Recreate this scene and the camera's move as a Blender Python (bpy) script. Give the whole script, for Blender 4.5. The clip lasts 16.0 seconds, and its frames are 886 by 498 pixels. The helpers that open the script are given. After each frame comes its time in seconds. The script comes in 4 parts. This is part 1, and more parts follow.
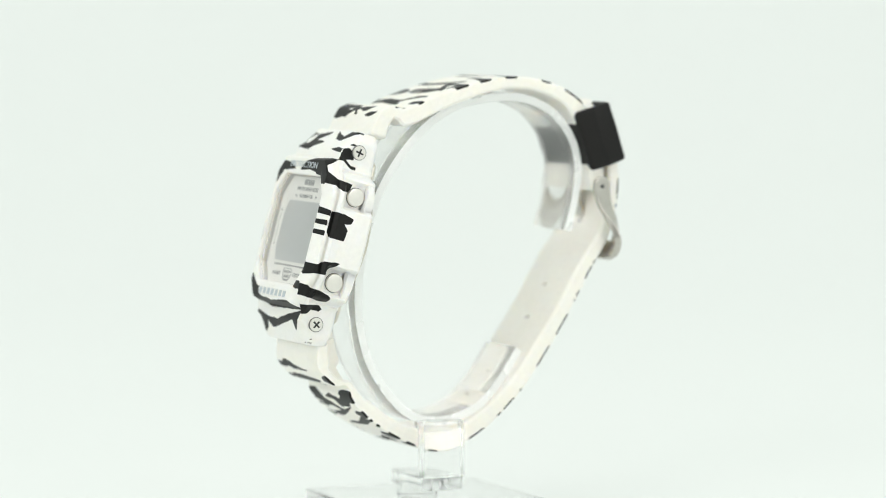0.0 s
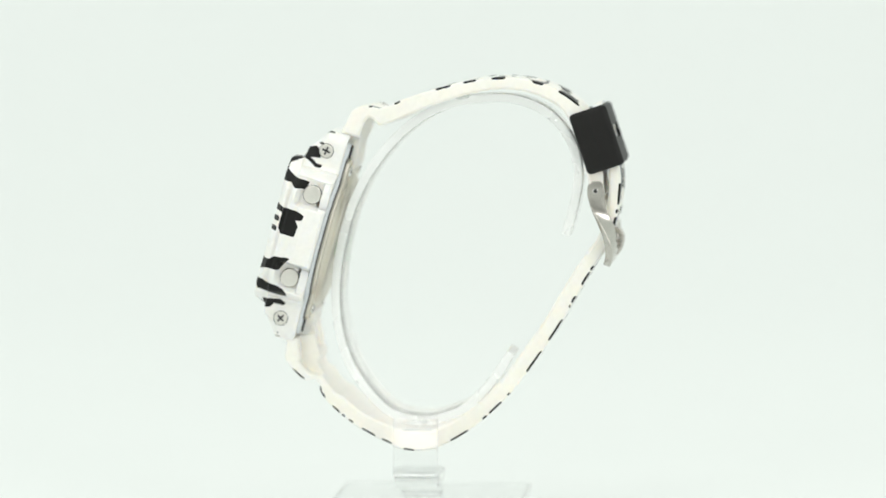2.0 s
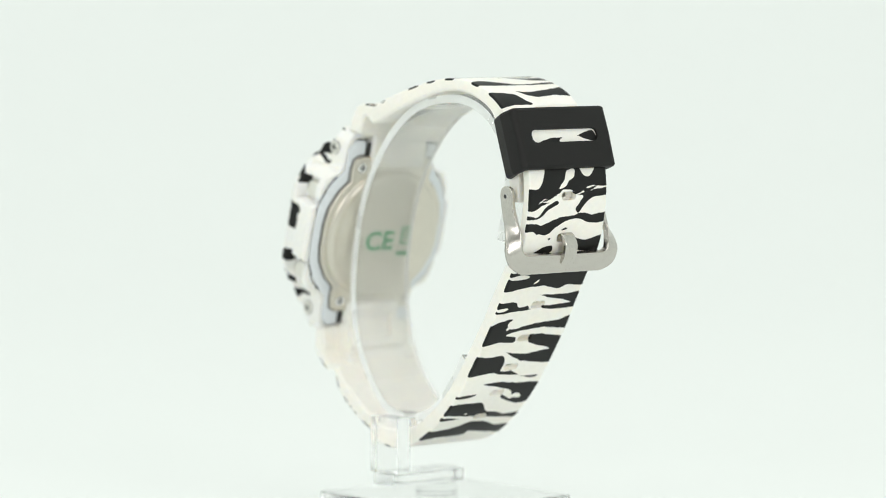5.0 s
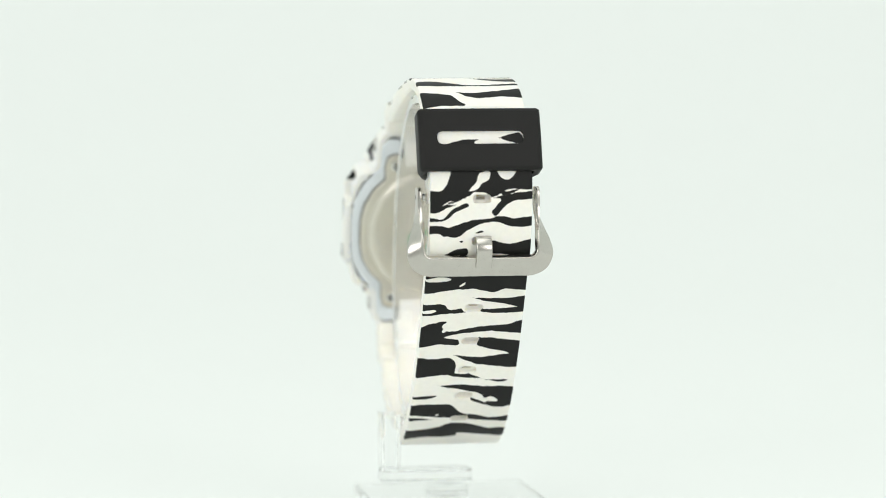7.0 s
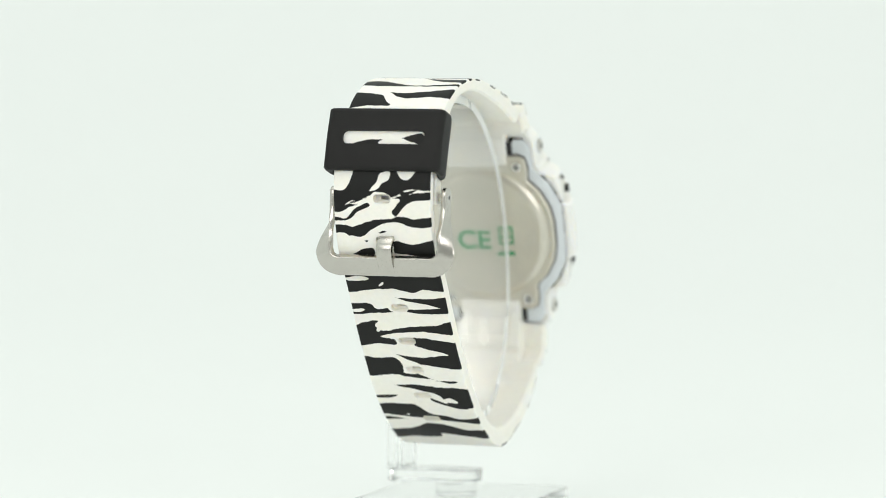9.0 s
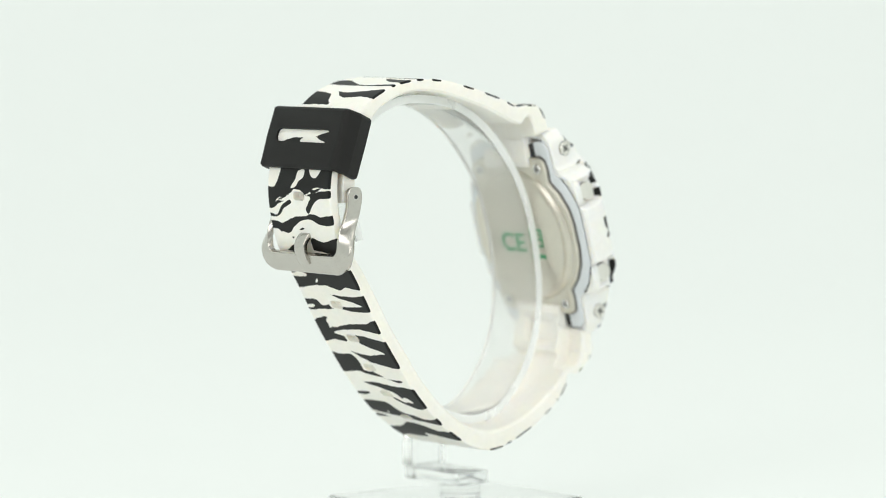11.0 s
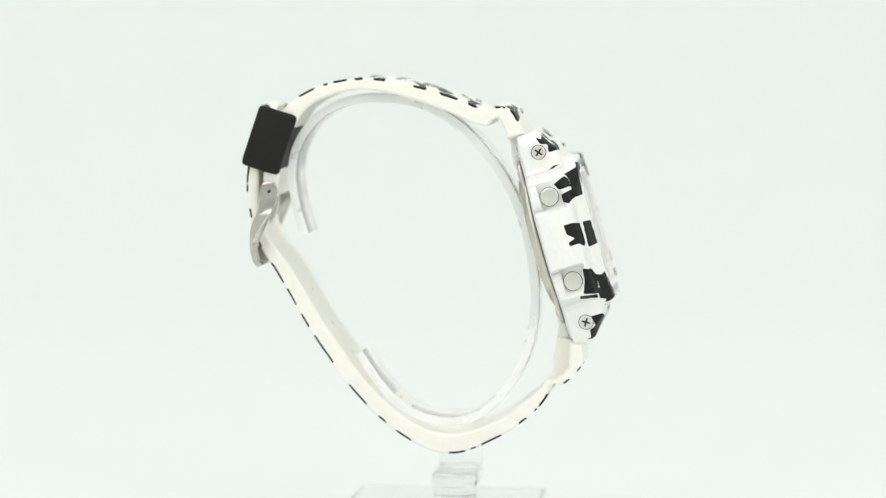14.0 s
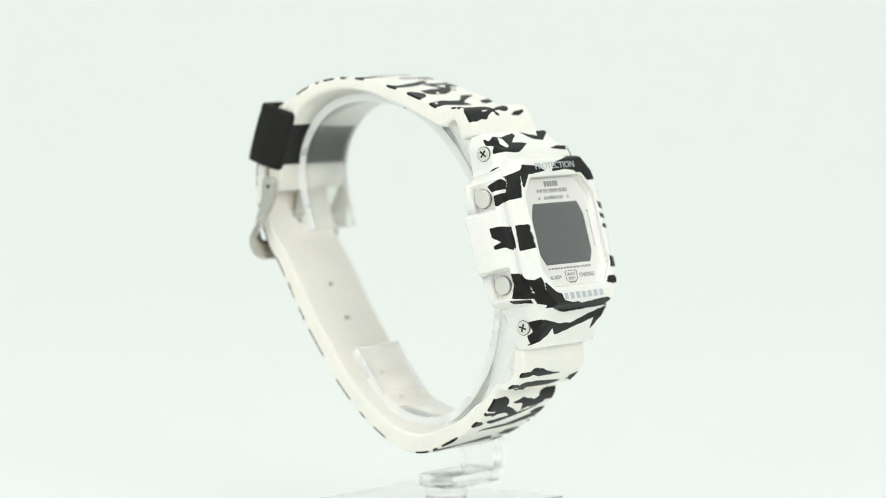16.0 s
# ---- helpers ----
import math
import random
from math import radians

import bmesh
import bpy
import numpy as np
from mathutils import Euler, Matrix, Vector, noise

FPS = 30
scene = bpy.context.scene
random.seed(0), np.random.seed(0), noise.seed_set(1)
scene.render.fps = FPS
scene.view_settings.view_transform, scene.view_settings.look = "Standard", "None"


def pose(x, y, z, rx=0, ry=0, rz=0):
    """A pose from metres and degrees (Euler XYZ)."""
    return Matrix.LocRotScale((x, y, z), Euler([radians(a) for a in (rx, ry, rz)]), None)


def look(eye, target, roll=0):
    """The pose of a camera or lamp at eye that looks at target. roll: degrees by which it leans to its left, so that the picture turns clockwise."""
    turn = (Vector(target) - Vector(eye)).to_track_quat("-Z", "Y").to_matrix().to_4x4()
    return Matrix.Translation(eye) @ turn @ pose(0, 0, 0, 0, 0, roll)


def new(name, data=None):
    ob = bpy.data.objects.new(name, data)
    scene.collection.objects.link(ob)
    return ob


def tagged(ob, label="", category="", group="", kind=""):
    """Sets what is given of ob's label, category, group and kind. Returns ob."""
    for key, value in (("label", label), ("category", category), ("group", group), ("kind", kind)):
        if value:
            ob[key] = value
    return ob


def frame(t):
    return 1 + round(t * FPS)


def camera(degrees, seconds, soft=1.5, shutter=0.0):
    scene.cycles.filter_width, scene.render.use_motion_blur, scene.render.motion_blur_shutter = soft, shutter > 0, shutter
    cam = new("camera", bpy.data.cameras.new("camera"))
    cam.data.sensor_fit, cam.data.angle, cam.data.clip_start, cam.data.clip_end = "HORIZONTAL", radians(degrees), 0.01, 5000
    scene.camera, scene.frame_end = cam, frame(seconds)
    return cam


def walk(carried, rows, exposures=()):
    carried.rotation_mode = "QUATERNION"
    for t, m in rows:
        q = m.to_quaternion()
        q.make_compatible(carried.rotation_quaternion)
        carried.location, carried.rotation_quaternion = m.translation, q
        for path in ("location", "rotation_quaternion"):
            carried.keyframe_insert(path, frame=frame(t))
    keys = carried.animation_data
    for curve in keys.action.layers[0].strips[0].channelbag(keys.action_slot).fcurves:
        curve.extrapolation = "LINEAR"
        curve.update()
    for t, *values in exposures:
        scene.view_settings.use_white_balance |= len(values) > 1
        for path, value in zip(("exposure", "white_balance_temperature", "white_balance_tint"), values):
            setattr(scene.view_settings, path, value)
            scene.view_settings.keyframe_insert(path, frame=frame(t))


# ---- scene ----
# The camera stands still; the turntable turns the stand and the watch on it.
cam = camera(13.62, 16.0, soft=0.7)
EYE = Vector((0.0, -0.841, 0.118))
AIM = EYE + Vector((math.sin(radians(0.0755)) * math.cos(radians(4.0113)), math.cos(radians(0.0755)) * math.cos(radians(4.0113)), -math.sin(radians(4.0113))))
cam.data.dof.use_dof = True
cam.data.dof.focus_distance = 0.812
cam.data.dof.aperture_fstop = 9.0
VIEW = look(EYE, AIM, -0.13)
walk(cam, [(0.0, VIEW), (16.0, VIEW)])

# ---- light: an added, unseen white tent of glowing cloth, three soft boxes in it ----
world = bpy.data.worlds.new("studio")
world.use_nodes = True
world.node_tree.nodes["Background"].inputs[0].default_value = (0.9, 0.95, 0.92, 1)
world.node_tree.nodes["Background"].inputs[1].default_value = 0.1
scene.world = world
scene.view_settings.exposure = 0.2


def softbox(name, eye, target, w, h, watts):
    lamp = bpy.data.lights.new(name, "AREA")
    lamp.shape, lamp.size, lamp.size_y, lamp.energy = "RECTANGLE", w, h, watts
    lamp.color = (1.0, 0.985, 0.96)
    ob = new(name, lamp)
    ob.matrix_world = look(eye, target)
    return ob


softbox("softbox_top", (-0.1, -0.25, 0.95), (0, 0, 0.06), 0.7, 0.6, 1.75)
softbox("softbox_front", (-0.55, -1.0, 0.6), (0, 0, 0.06), 0.5, 0.5, 2.9)
softbox("softbox_side", (0.6, -0.9, 0.5), (0, 0, 0.06), 0.5, 0.5, 2.7)


# ---- materials ----
def mat(name, color, rough=0.5, metal=0.0, bump=0.0, scale=900.0, vary=0.04, spec=0.5, coat=0.0):
    m = bpy.data.materials.new(name)
    m.use_nodes = True
    nt = m.node_tree
    b = nt.nodes["Principled BSDF"]
    co = nt.nodes.new("ShaderNodeTexCoord")
    fine = nt.nodes.new("ShaderNodeTexNoise")
    fine.inputs["Scale"].default_value, fine.inputs["Detail"].default_value = scale, 4
    wide = nt.nodes.new("ShaderNodeTexNoise")
    wide.inputs["Scale"].default_value = scale / 14
    both = nt.nodes.new("ShaderNodeMath")
    both.operation = "ADD"
    nt.links.new(co.outputs["Object"], fine.inputs["Vector"])
    nt.links.new(co.outputs["Object"], wide.inputs["Vector"])
    nt.links.new(fine.outputs["Fac"], both.inputs[0])
    nt.links.new(wide.outputs["Fac"], both.inputs[1])
    span = nt.nodes.new("ShaderNodeMapRange")
    span.inputs["From Min"].default_value, span.inputs["From Max"].default_value = 0.6, 1.4
    span.inputs["To Min"].default_value, span.inputs["To Max"].default_value = 1 - vary, 1 + vary
    nt.links.new(both.outputs[0], span.inputs["Value"])
    tint = nt.nodes.new("ShaderNodeVectorMath")
    tint.operation = "SCALE"
    tint.inputs[0].default_value = color
    nt.links.new(span.outputs[0], tint.inputs["Scale"])
    nt.links.new(tint.outputs[0], b.inputs["Base Color"])
    gloss = nt.nodes.new("ShaderNodeMath")
    gloss.operation = "MULTIPLY"
    gloss.inputs[1].default_value = rough
    nt.links.new(span.outputs[0], gloss.inputs[0])
    nt.links.new(gloss.outputs[0], b.inputs["Roughness"])
    b.inputs["Metallic"].default_value = metal
    b.inputs["Specular IOR Level"].default_value = spec
    b.inputs["Coat Weight"].default_value = coat
    b.inputs["Coat Roughness"].default_value = 0.15
    if bump:
        bn = nt.nodes.new("ShaderNodeBump")
        bn.inputs["Strength"].default_value, bn.inputs["Distance"].default_value = bump, 0.0001
        nt.links.new(fine.outputs["Fac"], bn.inputs["Height"])
        nt.links.new(bn.outputs[0], b.inputs["Normal"])
    return m


def printed(name, ground, ink, rough, ink_rough):
    """A moulded resin with the black print that the mesh's ink attribute outlines (its value is millimetres inside the print)."""
    m = mat(name, ground, rough, bump=0.06, spec=0.25)
    nt = m.node_tree
    b = nt.nodes["Principled BSDF"]
    at = nt.nodes.new("ShaderNodeAttribute")
    at.attribute_name = "ink"
    edge = nt.nodes.new("ShaderNodeMapRange")
    edge.inputs["From Min"].default_value, edge.inputs["From Max"].default_value = -0.06, 0.06
    nt.links.new(at.outputs["Fac"], edge.inputs["Value"])
    # the white resin lets some light through, the ink does not
    b.inputs["Subsurface Radius"].default_value, b.inputs["Subsurface Scale"].default_value = (1.0, 0.9, 0.7), 0.0018
    milk = nt.nodes.new("ShaderNodeMapRange")
    milk.inputs["To Min"].default_value, milk.inputs["To Max"].default_value = 0.45, 0.0
    nt.links.new(edge.outputs[0], milk.inputs["Value"])
    nt.links.new(milk.outputs[0], b.inputs["Subsurface Weight"])
    for socket, value in (("Base Color", (*ink, 1)), ("Roughness", ink_rough)):
        mix = nt.nodes.new("ShaderNodeMix")
        mix.data_type = "RGBA" if socket == "Base Color" else "FLOAT"
        a, c = (mix.inputs[6], mix.inputs[7]) if socket == "Base Color" else (mix.inputs[2], mix.inputs[3])
        out = mix.outputs[2] if socket == "Base Color" else mix.outputs[0]
        nt.links.new(edge.outputs[0], mix.inputs[0])
        nt.links.new(b.inputs[socket].links[0].from_socket, a)
        c.default_value = value
        nt.links.new(out, b.inputs[socket])
    return m


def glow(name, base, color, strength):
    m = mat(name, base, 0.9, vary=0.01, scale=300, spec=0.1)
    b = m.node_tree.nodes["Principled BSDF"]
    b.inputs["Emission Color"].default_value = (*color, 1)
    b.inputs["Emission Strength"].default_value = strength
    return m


def clear(name, color, rough, ior=1.49, haze=0.0):
    m = bpy.data.materials.new(name)
    m.use_nodes = True
    nt = m.node_tree
    b = nt.nodes["Principled BSDF"]
    b.inputs["Base Color"].default_value = (*color, 1)
    b.inputs["Transmission Weight"].default_value = 1.0
    b.inputs["IOR"].default_value = ior
    co = nt.nodes.new("ShaderNodeTexCoord")
    no = nt.nodes.new("ShaderNodeTexNoise")
    no.inputs["Scale"].default_value = 120
    ra = nt.nodes.new("ShaderNodeMapRange")
    ra.inputs["To Min"].default_value, ra.inputs["To Max"].default_value = rough * 0.6, rough * 1.4
    nt.links.new(co.outputs["Object"], no.inputs["Vector"])
    nt.links.new(no.outputs["Fac"], ra.inputs["Value"])
    nt.links.new(ra.outputs[0], b.inputs["Roughness"])
    if haze:
        # a white translucent share makes it milky and brightens rays trapped inside
        milk, mix = nt.nodes.new("ShaderNodeBsdfTranslucent"), nt.nodes.new("ShaderNodeMixShader")
        milk.inputs["Color"].default_value = (1, 1, 1, 1)
        share = nt.nodes.new("ShaderNodeMapRange")
        share.inputs["To Min"].default_value, share.inputs["To Max"].default_value = haze * 0.6, haze * 1.4
        nt.links.new(no.outputs["Fac"], share.inputs["Value"])
        nt.links.new(share.outputs[0], mix.inputs[0])
        nt.links.new(b.outputs[0], mix.inputs[1])
        nt.links.new(milk.outputs[0], mix.inputs[2])
        nt.links.new(mix.outputs[0], nt.nodes["Material Output"].inputs[0])
    return m


RESIN = printed("printed white resin", (0.88, 0.865, 0.835), (0.007, 0.007, 0.0065), 0.38, 0.5)
STRAP = printed("printed white strap resin", (0.89, 0.865, 0.81), (0.007, 0.007, 0.0065), 0.45, 0.5)
# the seam round the back plate, also the shade drawn round the buttons
SEAM_SHADE = mat("grey seam and button shade", (0.16, 0.155, 0.15), 0.6)
BLACK = mat("matt black resin", (0.014, 0.0135, 0.013), 0.5, bump=0.12, scale=2500, vary=0.1, spec=0.18)
STEEL = mat("satin steel buckle", (0.55, 0.525, 0.485), 0.26, 1.0, scale=700, vary=0.05)
POLISH = mat("polished steel", (0.72, 0.71, 0.69), 0.16, 1.0, scale=1200)
PUSH = mat("satin steel", (0.78, 0.76, 0.71), 0.36, 1.0, scale=1500)
CASE = mat("pale blue grey case resin", (0.73, 0.765, 0.80), 0.4, bump=0.05)
BACK = mat("satin steel back", (0.66, 0.625, 0.55), 0.38, 1.0, bump=0.05, scale=2200, vary=0.06)
DARK = mat("dark gap", (0.03, 0.03, 0.03), 0.6)
DIAL = mat("cream dial print", (0.78, 0.77, 0.73), 0.45, vary=0.02)
LCD = mat("grey liquid crystal", (0.030, 0.027, 0.030), 0.3, vary=0.05, scale=300, spec=0.4)
SILVER = mat("silver print", (0.56, 0.60, 0.64), 0.3, 0.6, vary=0.03)
GREY = mat("grey print", (0.15, 0.15, 0.15), 0.5)
GREEN = mat("green print", (0.07, 0.33, 0.15), 0.5)
GLASS = clear("mineral glass", (1, 1, 1), 0.02, 1.42)
ACRYLIC = clear("clear acrylic", (0.995, 1.0, 0.998), 0.02, 1.36, 0.05)
HAZY = clear("hazy clear acrylic", (0.99, 0.998, 0.995), 0.035, 1.38, 0.17)
SAWN = clear("sawn acrylic edge", (0.95, 0.965, 0.955), 0.3, 1.45)
SAWN.node_tree.nodes["Principled BSDF"].inputs["Transmission Weight"].default_value = 0.35
# for the unseen wall behind the camera, added to tone down reflections
DIM_WALL = mat("pale reflection wall", (0.42, 0.42, 0.415), 0.8, vary=0.08, scale=40)
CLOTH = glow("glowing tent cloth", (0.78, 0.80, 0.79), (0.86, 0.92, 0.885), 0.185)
# no lamp stands behind the paper: its even brightness is partly emission
PAPER = glow("self-glowing white sweep", (0.42, 0.432, 0.424), (0.86, 0.92, 0.868), 0.447)


def slant_gloss(m):
    """The silvery gloss that a liquid crystal shows at a flat angle."""
    nt = m.node_tree
    facing, span, shine, mix = (nt.nodes.new("ShaderNode" + k) for k in ("LayerWeight", "MapRange", "BsdfGlossy", "MixShader"))
    span.inputs["From Min"].default_value, span.inputs["From Max"].default_value, span.inputs["To Max"].default_value = 0.47, 0.63, 0.68
    shine.inputs["Roughness"].default_value = 0.3
    facing.inputs["Blend"].default_value = 0.5
    nt.links.new(facing.outputs["Facing"], span.inputs["Value"])
    nt.links.new(span.outputs[0], mix.inputs[0])
    nt.links.new(nt.nodes["Principled BSDF"].outputs[0], mix.inputs[1])
    nt.links.new(shine.outputs[0], mix.inputs[2])
    nt.links.new(mix.outputs[0], nt.nodes["Material Output"].inputs[0])


slant_gloss(LCD)

# ---- helpers ----
LEAN_U, CAM_H = 2.675, 118.0


def P(u, v, z):
    """Watch millimetres (across, towards the face, height from the eye) to metres on the turntable."""
    return Vector(((u + LEAN_U) / 1000, v / 1000, (z + CAM_H) / 1000))


def Q(u, c, n):
    """Case millimetres (across, up along the face, out of the face) to metres on the turntable."""
    return P(u, 29.4 - 0.2692 * c + 0.9631 * n, -55.1 + 0.9631 * c + 0.2692 * n)


def lean(n):
    """How far the front of the case sits off the strap's middle line."""
    return -1.9 * min(1.0, max(0.0, (n - 2.0) / 4.0))


def smooth(me, angle=32):
    me.polygons.foreach_set("use_smooth", [True] * len(me.polygons))
    me.set_sharp_from_angle(angle=radians(angle))


def part(name, bm, material, parent, label="", angle=20):
    me = bpy.data.meshes.new(name)
    if isinstance(bm, bmesh.types.BMesh):
        bmesh.ops.recalc_face_normals(bm, faces=bm.faces)
        bm.to_mesh(me)
        bm.free()
    else:
        me = bm
    smooth(me, angle)
    me.materials.clear()
    me.materials.append(material)
    ob = new(name, me)
    ob.parent = parent
    return tagged(ob, label)


def loft(rings, closed=True, caps=True):
    """A skin over rings of equally many points; the rings are closed loops."""
    bm = bmesh.new()
    vs = [[bm.verts.new(p) for p in r] for r in rings]
    k = len(rings[0])
    for a, b in zip(vs, vs[1:]):
        for i in range(k):
            bm.faces.new((a[i], a[(i + 1) % k], b[(i + 1) % k], b[i]))
    if caps:
        bm.faces.new(vs[0])
        bm.faces.new(vs[-1][::-1])
    return bm


def slab(outline, place, lo, hi, bevel=0.25):
    """A flat plate: outline in two coordinates, place(a, b, h) gives the point; rounded rims."""
    arc = [(bevel * (1 - math.sin(w)), bevel * (1 - math.cos(w))) for w in np.linspace(0, math.pi / 2, 6)]
    steps = [(0.0, lo), (0.0, hi)] if bevel == 0 else [(i, lo + h) for i, h in arc] + [(i, hi - h) for i, h in arc[::-1]] if bevel in (0.3, 0.5) else [(bevel, lo), (bevel * 0.3, lo + bevel * 0.3), (0, lo + bevel), (0, hi - bevel), (bevel * 0.3, hi - bevel * 0.3), (bevel, hi)]
    pts = np.array(outline, float)
    nxt, prv = np.roll(pts, -1, 0), np.roll(pts, 1, 0)
    t = nxt - prv
    t /= np.linalg.norm(t, axis=1)[:, None] + 1e-9
    area = np.sum(pts[:, 0] * nxt[:, 1] - nxt[:, 0] * pts[:, 1])
    inward = np.stack([-t[:, 1], t[:, 0]], 1) * (1 if area > 0 else -1)
    return loft([[place(*(p + inset * i), h) for p, i in zip(pts, inward)] for inset, h in steps])


def rounded(corners, r, n=6):
    """A polygon with its corners rounded to the radius r."""
    out = []
    k = len(corners)
    for i in range(k):
        a, b, c = (np.array(corners[j % k], float) for j in (i - 1, i, i + 1))
        d, e = (a - b) / np.linalg.norm(a - b), (c - b) / np.linalg.norm(c - b)
        half = math.acos(max(-1, min(1, float(d @ e)))) / 2
        cut = min(r / math.tan(half), np.linalg.norm(a - b) * 0.48, np.linalg.norm(c - b) * 0.48)
        p0, p1 = b + d * cut, b + e * cut
        for s in np.linspace(0, 1, n):
            out.append(tuple((1 - s) ** 2 * p0 + 2 * s * (1 - s) * b + s * s * p1))
    return out


def circle(r, n=32, a=0.0, b=0.0):
    return [(a + r * math.cos(2 * math.pi * i / n), b + r * math.sin(2 * math.pi * i / n)) for i in range(n)]


def curve_through(points, step):
    """Points evenly along a smooth line through the given ones."""
    p = np.array(points, float)
    p = np.vstack([2 * p[0] - p[1], p, 2 * p[-1] - p[-2]])
    out = []
    for i in range(1, len(p) - 2):
        d = np.linalg.norm(p[i + 1] - p[i]) ** 0.5 + 1e-9
        d0, d2 = np.linalg.norm(p[i] - p[i - 1]) ** 0.5 + 1e-9, np.linalg.norm(p[i + 2] - p[i + 1]) ** 0.5 + 1e-9
        m1 = d * ((p[i] - p[i - 1]) / d0 - (p[i + 1] - p[i - 1]) / (d0 + d) + (p[i + 1] - p[i]) / d)
        m2 = d * ((p[i + 1] - p[i]) / d - (p[i + 2] - p[i]) / (d + d2) + (p[i + 2] - p[i + 1]) / d2)
        for s in np.linspace(0, 1, 24, endpoint=False):
            out.append((2 * s**3 - 3 * s**2 + 1) * p[i] + (s**3 - 2 * s**2 + s) * m1 + (-2 * s**3 + 3 * s**2) * p[i + 1] + (s**3 - s**2) * m2)
    out = np.array(out + [p[-2]])
    run = np.concatenate([[0], np.cumsum(np.linalg.norm(np.diff(out, axis=0), axis=1))])
    even = np.linspace(0, run[-1], max(2, int(run[-1] / step)) + 1)
    return np.stack([np.interp(even, run, out[:, j]) for j in range(out.shape[1])], 1)


def cut_away(me, cutters):
    """The mesh with the cutters' bodies (bmeshes) taken out of it."""
    ob = new("blank", me)
    tools = []
    for bm in cutters:
        bmesh.ops.recalc_face_normals(bm, faces=bm.faces)
        cm = bpy.data.meshes.new("tool")
        bm.to_mesh(cm)
        bm.free()
        tools.append(new("tool", cm))
        mod = ob.modifiers.new("cut", "BOOLEAN")
        mod.object, mod.operation, mod.solver = tools[-1], "DIFFERENCE", "EXACT"
    bpy.context.view_layer.update()
    done = bpy.data.meshes.new_from_object(ob.evaluated_get(bpy.context.evaluated_depsgraph_get()))
    for o in (ob, *tools):
        bpy.data.objects.remove(o)
    return done


def as_mesh(bm):
    bmesh.ops.recalc_face_normals(bm, faces=bm.faces)
    me = bpy.data.meshes.new("blank")
    bm.to_mesh(me)
    bm.free()
    return me


def inside(pts, poly):
    """Signed distance of points to a polygon, positive inside."""
    a = np.array(poly, float)
    b = np.roll(a, -1, 0)
    best = np.full(len(pts), 1e9)
    odd = np.zeros(len(pts), bool)
    for p, q in zip(a, b):
        e, w = q - p, pts - p
        s = np.clip((w @ e) / (e @ e + 1e-12), 0, 1)
        best = np.minimum(best, np.linalg.norm(w - s[:, None] * e, axis=1))
        if q[1] != p[1]:
            hit = ((p[1] > pts[:, 1]) != (q[1] > pts[:, 1])) & (pts[:, 0] < (q[0] - p[0]) * (pts[:, 1] - p[1]) / (q[1] - p[1]) + p[0])
            odd ^= hit
    return np.where(odd, best, -best)


def print_ink(me, flat, mask, blots, rag=0.22, sharp=False):
    """Stores the black print: flat holds each vertex's place on the unrolled surface, mask is true where it can carry print."""
    warp = np.array([[noise.noise((x * 0.55, y * 0.55, 3.1)) + 0.5 * noise.noise((x * 1.9, y * 1.9, 7.7)) + 0.25 * noise.noise((x * 4.3, y * 4.3, 2.2)), noise.noise((x * 0.55, y * 0.55, 11.3)) + 0.5 * noise.noise((x * 1.9, y * 1.9, 1.9)) + 0.25 * noise.noise((x * 4.3, y * 4.3, 5.2))] for x, y in flat])
    at = flat + rag * warp
    ink = np.full(len(flat), -5.0)
    for sign, poly in blots:
        line = np.array(poly, float) if sharp else curve_through(list(poly) + [poly[0]], 0.45)[:-1]
        near = np.all((at > line.min(0) - 1.2) & (at < line.max(0) + 1.2), axis=1)
        d = inside(at[near], line)
        ink[near] = np.maximum(ink[near], d) if sign > 0 else np.minimum(ink[near], -d)
    ink = np.where(mask, ink, np.minimum(ink, -0.3))
    me.attributes.new("ink", "FLOAT", "POINT").data.foreach_set("value", np.clip(ink, -1, 1).astype(np.float32))


def coords(me):
    a = np.empty(len(me.vertices) * 3, np.float32)
    me.vertices.foreach_get("co", a)
    return a.reshape(-1, 3).astype(float)


def lettering(name, text, size, place, parent, material, thick=0.04, wide=1.0, bold=0.0):
    """Words in the built-in font; place(a, b, h) puts them on their surface, centred."""
    cu = bpy.data.curves.new(name, "FONT")
    cu.body, cu.size, cu.align_x, cu.align_y, cu.extrude, cu.offset = text, size, "CENTER", "CENTER", thick, bold
    ob = new(name, cu)
    bpy.context.view_layer.update()
    me = bpy.data.meshes.new_from_object(ob.evaluated_get(bpy.context.evaluated_depsgraph_get()))
    bpy.data.objects.remove(ob)
    for v in me.vertices:
        v.co = place(v.co.x * wide, v.co.y, v.co.z)
    return part(name, me, material, parent)


# ---- the sweep and the tent round it ----
def sweep():
    line = curve_through([(-1.5, 0.0), (-0.6, 0.0), (0.3, 0.0), (0.62, 0.03), (0.86, 0.16), (0.95, 0.45), (0.97, 1.0), (0.97, 1.5)], 0.06)
    off = np.stack([np.gradient(line[:, 1]), -np.gradient(line[:, 0])], 1)
    off /= np.linalg.norm(off, axis=1)[:, None]
    rings = [[Vector((-1.3, a, b)), Vector((1.3, a, b)), Vector((1.3, a + 0.004 * i, b + 0.004 * j)), Vector((-1.3, a + 0.004 * i, b + 0.004 * j))] for (a, b), (i, j) in zip(line, off)]
    return tagged(part("backdrop", loft(rings), PAPER, None), "seamless white paper sweep with an even glow of its own", "backdrop", kind="structure")


